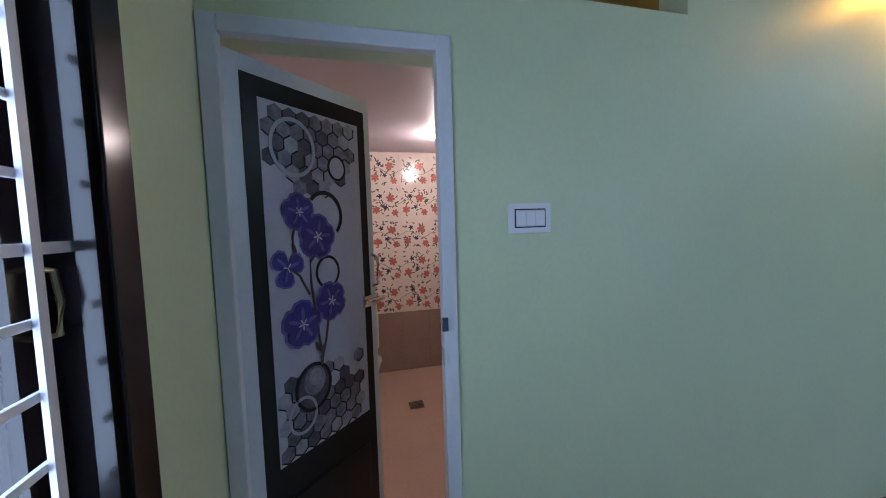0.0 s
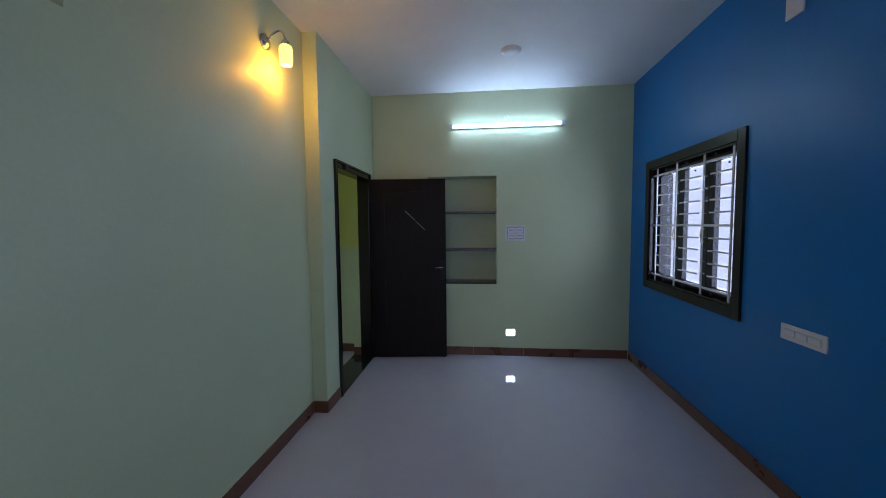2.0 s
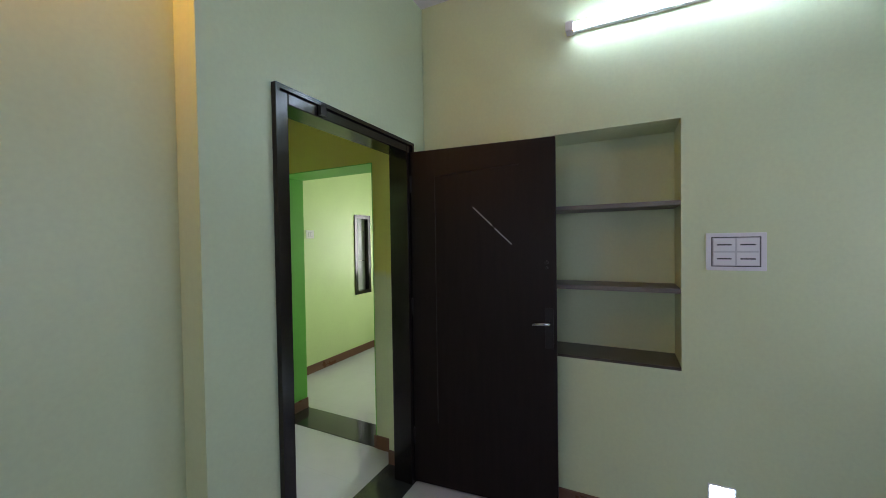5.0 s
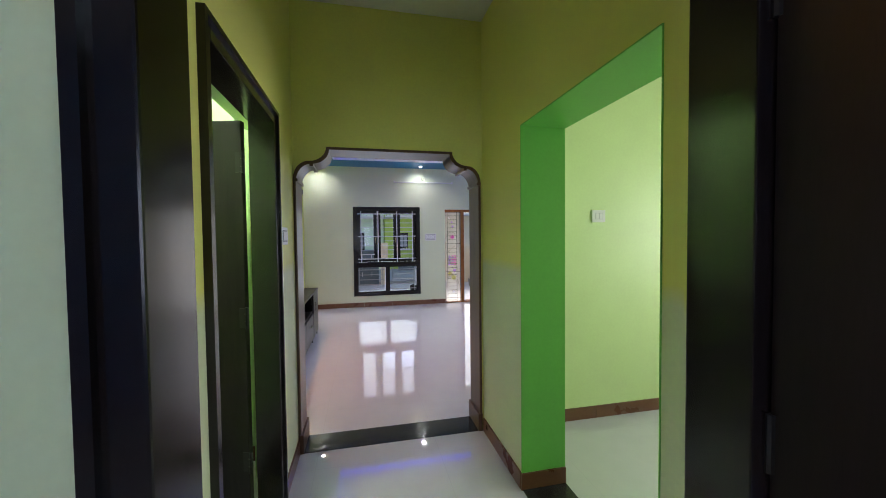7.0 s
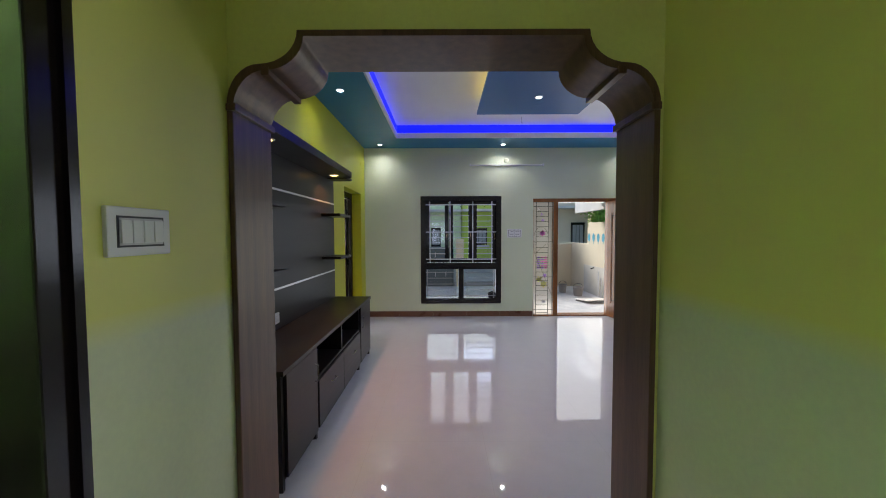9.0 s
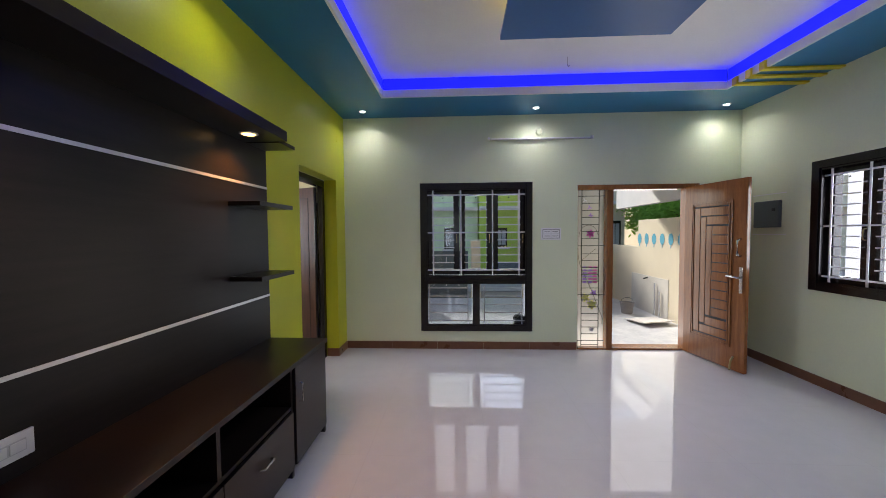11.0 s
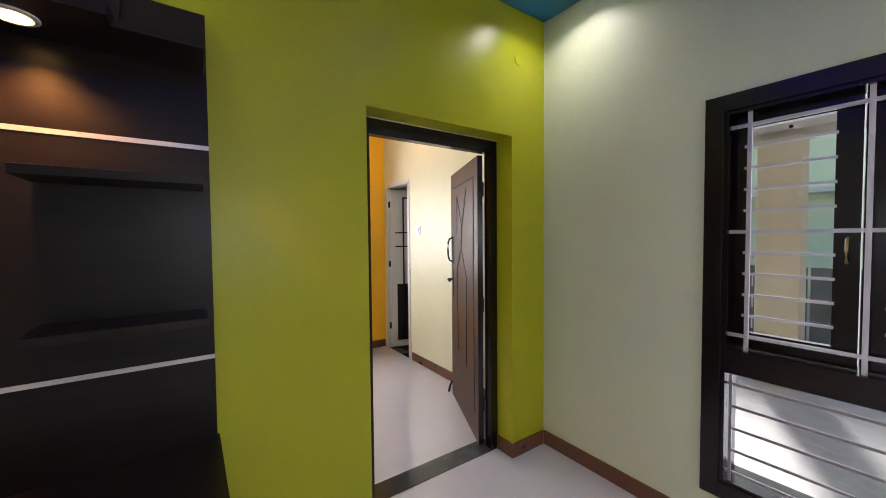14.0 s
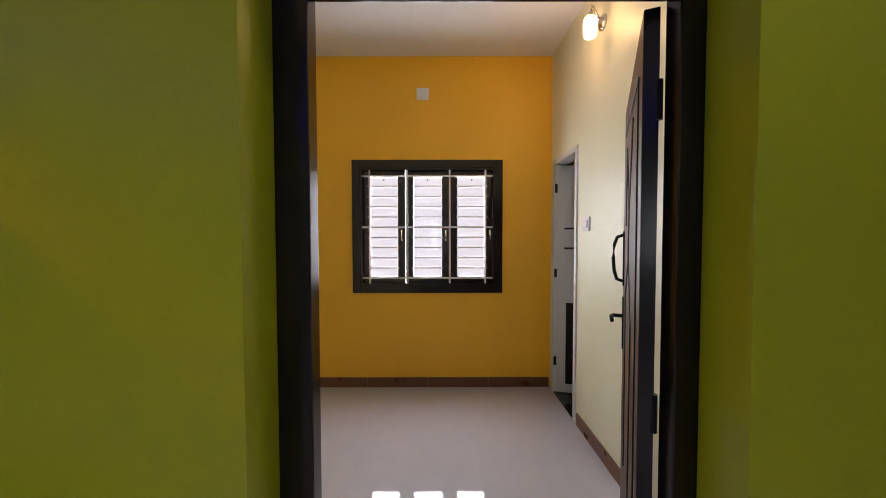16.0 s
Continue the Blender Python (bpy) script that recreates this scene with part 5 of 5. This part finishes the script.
boxes("divider", [(-0.045, 0.41, 4.69, 4.715, 0.44, 0.672)], "tv", tc_)
boxes("shelf", [(-0.045, 0.41, 4.055, 5.35, 0.42, 0.44)], "tv", tc_)
boxes("bottom", [(-0.045, 0.41, 3.52, 5.87, 0.06, 0.08)], "tv", tc_)
boxes("back", [(-0.045, -0.035, 3.52, 5.87, 0.08, 0.672)], "tv", tc_)
for y0, y1 in ((4.06, 4.70), (4.706, 5.345)):
    dr = boxes("drawer_front", [(0.41, 0.428, y0, y1, 0.07, 0.415)], "tv", tc_, bevel=0.002)
    ym = (y0 + y1) / 2
    bm = bmesh.new()
    add_tube(bm, [(0.428, ym - 0.05, 0.30), (0.45, ym - 0.045, 0.30), (0.45, ym + 0.045, 0.30), (0.428, ym + 0.05, 0.30)], 0.006, 8)
    part("pull", bm, "steel", dr)
for y0, y1, hy in ((5.38, 5.865, 5.43), (3.525, 4.025, 3.98)):
    dr = boxes("cabinet_door", [(0.41, 0.428, y0, y1, 0.07, 0.668)], "tv", tc_, bevel=0.002)
    bm = bmesh.new()
    add_tube(bm, [(0.428, hy, 0.44), (0.45, hy, 0.445), (0.45, hy, 0.555), (0.428, hy, 0.56)], 0.006, 8)
    part("pull", bm, "steel", dr)

# ---------------------------------------------------------------- bathroom
bt = thing("bathroom_wainscot", Matrix(), "brown tiles on the lower bathroom wall", "wall tiles", kind="structure")
for k in range(6):
    for j, (z0, z1) in enumerate(((0.006, 0.31), (0.312, 0.616))):
        boxes("tile", [(-2.75 + k * 0.29, -2.75 + k * 0.29 + 0.288, 3.19, 3.2, z0, z1)], "bathtile", bt)
fp = thing("floral_tiles", Matrix(), "white wall tiles printed with red and navy flowers", "wall tiles", kind="structure")
for k in range(4):
    for j in range(5):
        x, z = -2.45 + k * 0.30, 0.62 + j * 0.318
        tile = boxes("tile", [(x, x + 0.298, 3.194, 3.2, z, z + 0.316)], "bathprint", fp)
        bm = bmesh.new()
        for cx, cz, r in ((0.06, 0.09, 0.042), (0.205, 0.205, 0.044), (0.245, 0.06, 0.036)):
            blossom(bm, x + cx, z + cz, r, 3.1925, 3.1938, 6, cx * 9, 0.6)
        part("red_print", bm, "red", tile)
        bm = bmesh.new()
        for cx, cz, r in ((0.10, 0.225, 0.026), (0.155, 0.115, 0.024)):
            blossom(bm, x + cx, z + cz, r, 3.1925, 3.1938, 5, cx * 7, 0.6)
        part("navy_print", bm, "navy", tile)
        bm = bmesh.new()
        for q in range(46):
            cx, cz, a = random.uniform(0.02, 0.28), random.uniform(0.02, 0.30), random.uniform(0, math.pi)
            pts = [(x + cx + 0.017 * math.cos(b) * math.cos(a) - 0.006 * math.sin(b) * math.sin(a), z + cz + 0.017 * math.cos(b) * math.sin(a) + 0.006 * math.sin(b) * math.cos(a)) for b in (0, 0.8, 1.57, 2.4, 3.14, 3.9, 4.7, 5.5)]
            add_prism(bm, pts, "y", 3.1932, 3.1939)
        part("leaf_print", bm, "leafp", tile)
        bm = bmesh.new()
        add_tube(bm, [(x + 0.004 + 0.029 * i, 3.1936, z + 0.155 + 0.035 * math.sin(i * 0.63)) for i in range(11)], 0.0032, 5)
        part("vine_print", bm, "vine", tile)
dg = thing("floor_drain", pose(-1.885, 2.43, 0.005), "small square steel floor drain grating", "drain")
boxes("grate", [(-0.06, 0.06, -0.06, 0.06, 0.0, 0.006)], "steel", dg)
for k in range(4):
    boxes("slot", [(-0.045, 0.045, -0.042 + k * 0.024, -0.032 + k * 0.024, 0.006, 0.0068)], "line", dg)
wc = thing("toilet", pose(-2.33, 2.55, 0.005), "white ceramic toilet behind the door", "toilet")
bm = bmesh.new()
add_lathe(bm, [(0.12, 0.0), (0.11, 0.12), (0.16, 0.30), (0.19, 0.39), (0.18, 0.40)], (0, 0, 0), 20)
part("bowl", bm, "ceramic", wc, smooth=True)
boxes("cistern", [(-0.19, 0.19, 0.28, 0.46, 0.38, 0.72)], "ceramic", wc, bevel=0.02)
bl = thing("bathroom_lamp", pose(-1.6, 2.4, 2.235), "round warm ceiling lamp in the bathroom", "ceiling lamp")
bm = bmesh.new()
add_lathe(bm, [(0.09, 0.0), (0.09, -0.02), (0.06, -0.03)], (0, 0, 0), 20)
part("lens", bm, "warmled", bl)
bulb("bathroom_glow", (-1.6, 2.4, 2.12), 11, (1.0, 0.72, 0.55), 0.06)
pl = thing("prayer_room_lamp", pose(-0.1, 1.7, 3.024), "round white ceiling lamp in the prayer room", "ceiling lamp")
bm = bmesh.new()
add_lathe(bm, [(0.10, 0.0), (0.10, -0.02), (0.07, -0.03)], (0, 0, 0), 20)
part("lens", bm, "led", pl)
bulb("prayer_room_glow", (-0.1, 1.7, 2.9), 35, (1.0, 1.0, 0.9), 0.08)

# ---------------------------------------------------------------- outside
tagged(boxes("ground", [(-300, 300, 8.07, 600, -0.3, -0.12), (-300, 300, -300, -2.95, -0.3, -0.12), (-300, -3.3, -2.95, 8.07, -0.3, -0.12), (5.2, 300, -2.95, 8.07, -0.3, -0.12)], "earth"), "dusty ground round the house", "ground", kind="structure")
sheet("porch_floor", -3.0, 5.0, 8.07, 11.85, -0.119, -0.05, "porchtile", "pale tiled car porch floor", "pavement")
sheet("road", -60, 60, 13.2, 18.0, -0.119, -0.09, "concrete", "grey concrete street", "road")
tagged(boxes("porch_roof", [(-3.2, 5.4, 8.075, 10.9, 2.50, 2.64), (-3.2, 5.25, 10.72, 10.9, 2.42, 2.50), (5.25, 5.4, 8.075, 12.4, 2.05, 2.50)], "porchwhite"), "white porch roof slab with edge beams", "roof", kind="structure")
tagged(boxes("porch_pillar", [(0.40, 0.74, 10.62, 10.88, -0.05, 2.42)], "compound", bevel=0.01), "square cream porch pillar", "pillar", kind="structure")
tagged(boxes("compound_wall", [(5.0, 5.15, 8.07, 10.75, -0.12, 1.72), (5.0, 5.15, 10.75, 13.0, -0.12, 1.19)], "compound"), "cream compound wall stepping down towards the street", "wall", kind="structure")
tagged(boxes("cement_patch", [(4.994, 5.0, 9.66, 11.0, -0.05, 0.65)], "patch"), "pale cement patch on the compound wall", "wall patch", kind="structure")
for k in range(8):
    y = 8.80 + k * 0.27
    mo = thing("wall_motif", pose(4.998, y, 1.33), "small sky-blue painted leaf motif on the wall", "painted motif", "wall motifs")
    bm = bmesh.new()
    add_prism(bm, [(0.072 * math.cos(b) * (1.0 + 0.07 * math.cos(12 * b)), 0.10 * math.sin(b) * (1.0 + 0.07 * math.cos(12 * b)) + 0.02) for b in [i * math.tau / 48 for i in range(48)]], "x", -0.003, 0.0)
    add_prism(bm, [(-0.01, -0.13), (0.01, -0.13), (0.01, -0.06), (-0.01, -0.06)], "x", -0.003, 0.0)
    part("paint", bm, "motif", mo)
for y, z in ((10.05, 0.30),):
    tp = thing("wall_tap", pose(4.99, y, 0), "grey plastic water pipes with tap on the wall", "pipe")
    bm = bmesh.new()
    add_rod(bm, (-0.02, 0, -0.05), (-0.02, 0, 0.55), 0.012)
    part("pipe", bm, "plate", tp)
    bm = bmesh.new()
    add_rod(bm, (-0.02, -0.16, -0.05), (-0.02, -0.16, 0.42), 0.012)
    part("pipe", bm, "plate", tp)
    bm = bmesh.new()
    add_rod(bm, (-0.02, 0.25, 0.62), (-0.10, 0.25, 0.60), 0.014)
    part("tap", bm, "iron", tp)
for x, y, r in ((4.57, 10.25, 0.12), (4.36, 10.75, 0.10)):
    bk = thing("bucket", pose(x, y, -0.05), "used grey paint bucket on the porch floor", "bucket", "paint buckets")
    bm = bmesh.new()
    add_lathe(bm, [(r * 0.8, 0), (r, 0.2), (r + 0.01, 0.2), (r + 0.01, 0.21), (r - 0.01, 0.21), (r * 0.8, 0.03)], (0, 0, 0), 18)
    part("body", bm, "plastic", bk)
    bm = bmesh.new()
    add_tube(bm, [(r * math.cos(a), 0, 0.2 + 0.1 * math.sin(a)) for a in [k * math.pi / 8 for k in range(9)]], 0.004, 5)
    part("handle", bm, "iron", bk)
bd = thing("loose_board", pose(4.60, 9.50, 0.0, -4, 0, 14), "loose pale board propped on the porch floor", "board")
boxes("panel", [(-0.29, 0.29, -0.24, 0.24, -0.012, 0.004)], "porchwhite", bd, bevel=0.002)
boxes("prop", [(-0.27, -0.20, 0.12, 0.20, -0.055, -0.012)], "plastic", bd)
bm = bmesh.new()
bmesh.ops.create_icosphere(bm, subdivisions=3, radius=1.0)
for v in bm.verts:
    k = 1 + random.uniform(-0.16, 0.16)
    v.co = Vector((2.19 + 0.075 * v.co.x * k, 8.01 + 0.045 * v.co.y * k, 0.307 + max(-0.0, 0.04 + 0.075 * v.co.z * k)))
tagged(part("crumpled_bag", bm, "black"), "crumpled black plastic bag on the outer window sill", "bag")

gt = thing("street_gate", pose(0, 12.0, 0), "grey sheet-metal street gate with small slots", "gate")
for k in range(4):
    x = -2.6 + k * 1.06
    boxes("gate_panel", [(x, x + 1.03, -0.02, 0.02, -0.08, 1.06)], "gate", gt, bevel=0.004)
    for j in range(3):
        for i in range(3):
            boxes("slot_bar", [(x + 0.2 + i * 0.3, x + 0.215 + i * 0.3, -0.03, -0.02, 0.22 + j * 0.28, 0.36 + j * 0.28)], "bar", gt)
for x in (-2.75, 1.68):
    tagged(boxes("gate_pillar", [(x, x + 0.22, 11.85, 12.15, -0.12, 1.3)], "compound", bevel=0.01), "cream gate pillar", "pillar", group="gate pillars")
tagged(boxes("front_wall", [(2.9, 5.0, 11.95, 12.1, -0.12, 1.15)], "compound"), "cream front compound wall", "wall", kind="structure")


def house(name, x0, x1, y, h, wall, label, windows):
    root = thing(name, pose(0, y, 0), label, "house")
    boxes("wall", [(x0, x1, 0, 7, -0.12, h)], wall, root)
    boxes("roof", [(x0 - 0.3, x1 + 0.3, -0.5, 7.3, h, h + 0.2)], "housewhite", root)
    boxes("sunshade", [(x0, x1, -0.6, 0, 2.45, 2.55)], "housewhite", root)
    for a, b, c, e in windows:
        w = boxes("window", [(a, b, -0.05, 0.0, c, e)], "dark", root)
        n = 3
        for k in range(n):
            s = (b - a - 0.16) / n
            boxes("pane", [(a + 0.06 + k * (s + 0.02), a + 0.06 + k * (s + 0.02) + s, -0.056, -0.05, c + 0.1, e - 0.1)], "frost", w)
        boxes("sill", [(a - 0.1, b + 0.1, -0.12, 0.0, c - 0.08, c)], "housewhite", w)
    return root


house("neighbour_house", -8.0, 2.15, 18.6, 6.4, "housegreen", "mint green two-storey house across the street", [(0.75, 1.2, 0.84, 1.73), (-3.2, -1.8, 0.9, 2.1), (-2, -0.6, 3.9, 5.2)])
house("neighbour_house", 2.2, 3.75, 18.2, 3.5, "houseolive", "lime green house across the street", [(2.7, 3.32, 0.92, 1.70)])
house("neighbour_house", 4.3, 7.3, 16.6, 4.6, "compound", "cream house beyond the compound wall", [(6.6, 7.15, 0.95, 1.9)])
house("neighbour_house", 9.8, 18.0, 19.0, 6.0, "compound", "cream house across the street", [(10.5, 12, 0.9, 2.1), (14, 15.5, 0.9, 2.1)])
gl = thing("bunting", pose(0, 18.1, 0), "yellow bunting strung along the lime house", "bunting")
for k in range(14):
    for dz in (0.0, -0.28):
        boxes("flag", [(2.5 + k * 0.14, 2.58 + k * 0.14, -0.01, 0.0, 0.75 + dz + 0.03 * k, 0.83 + dz + 0.03 * k)], "ylw", gl)
tagged(boxes("blue_gate", [(2.75, 3.8, 17.4, 17.45, -0.1, 0.36)], "gate", bevel=0.01), "blue-grey gate of the house across the street", "gate")

# added glowing sheets standing in for the bright outdoors behind the panes
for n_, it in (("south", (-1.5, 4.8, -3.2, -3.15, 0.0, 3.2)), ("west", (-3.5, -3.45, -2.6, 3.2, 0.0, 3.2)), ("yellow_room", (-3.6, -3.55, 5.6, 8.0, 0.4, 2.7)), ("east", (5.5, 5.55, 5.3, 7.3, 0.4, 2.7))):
    tagged(boxes("backdrop_" + n_, [it], "outglow"), "glowing white sheet added outside the window for the bright outdoors", "backdrop", kind="structure")

# unseen walls added beside the house to keep sun out of the windows
for n_, it in (("south", (-6, 5, -3.9, -3.7)), ("west", (-4.2, -4.0, -3.7, 12)), ("east", (6.3, 6.5, -3.7, 7.6))):
    tagged(boxes("boundary_" + n_, [(it[0], it[1], it[2], it[3], -0.12, 5.5)], "housewhite"), "unseen pale wall added to block the sun", "wall", kind="structure")


def tree(x, y, h, spread, n, label):
    root = thing("tree", pose(x, y, -0.12), label, "tree")
    bm = bmesh.new()
    add_rod(bm, (0, 0, 0), (0.1, 0.05, h * 0.55), 0.14, 10, 0.07)
    tips = []
    for k in range(8):
        a = k * 2.4
        tip = Vector((spread * 0.7 * math.cos(a), spread * 0.7 * math.sin(a), h * (0.68 + 0.05 * k)))
        add_rod(bm, (0.1, 0.05, h * (0.4 + 0.02 * k)), tip, 0.05, 6, 0.015)
        tips.append(tip)
    part("trunk", bm, "bark", root)
    verts, faces = [], []
    for k in range(n):
        c = random.choice(tips) + Vector((random.gauss(0, spread * 0.28), random.gauss(0, spread * 0.28), random.gauss(0, h * 0.08)))
        q = Euler((random.uniform(-0.9, 0.9), random.uniform(-0.9, 0.9), random.uniform(0, 6.3))).to_matrix()
        s = random.uniform(0.07, 0.14)
        i = len(verts)
        for p in ((-s, 0, 0), (-0.2 * s, -0.35 * s, 0.05 * s), (s, 0, -0.1 * s), (-0.2 * s, 0.35 * s, 0.05 * s)):
            verts.append(tuple(c + q @ Vector(p)))
        faces.append((i, i + 1, i + 2, i + 3))
    me = bpy.data.meshes.new("crown")
    me.from_pydata(verts, [], faces)
    me.materials.append(M["leaf"])
    cr = new("crown", me)
    cr.parent = root


tree(8.3, 14.3, 2.75, 1.2, 5600, "leafy green tree behind the compound wall")
tree(8.7, 16.4, 2.75, 1.2, 4600, "leafy green tree by the street")
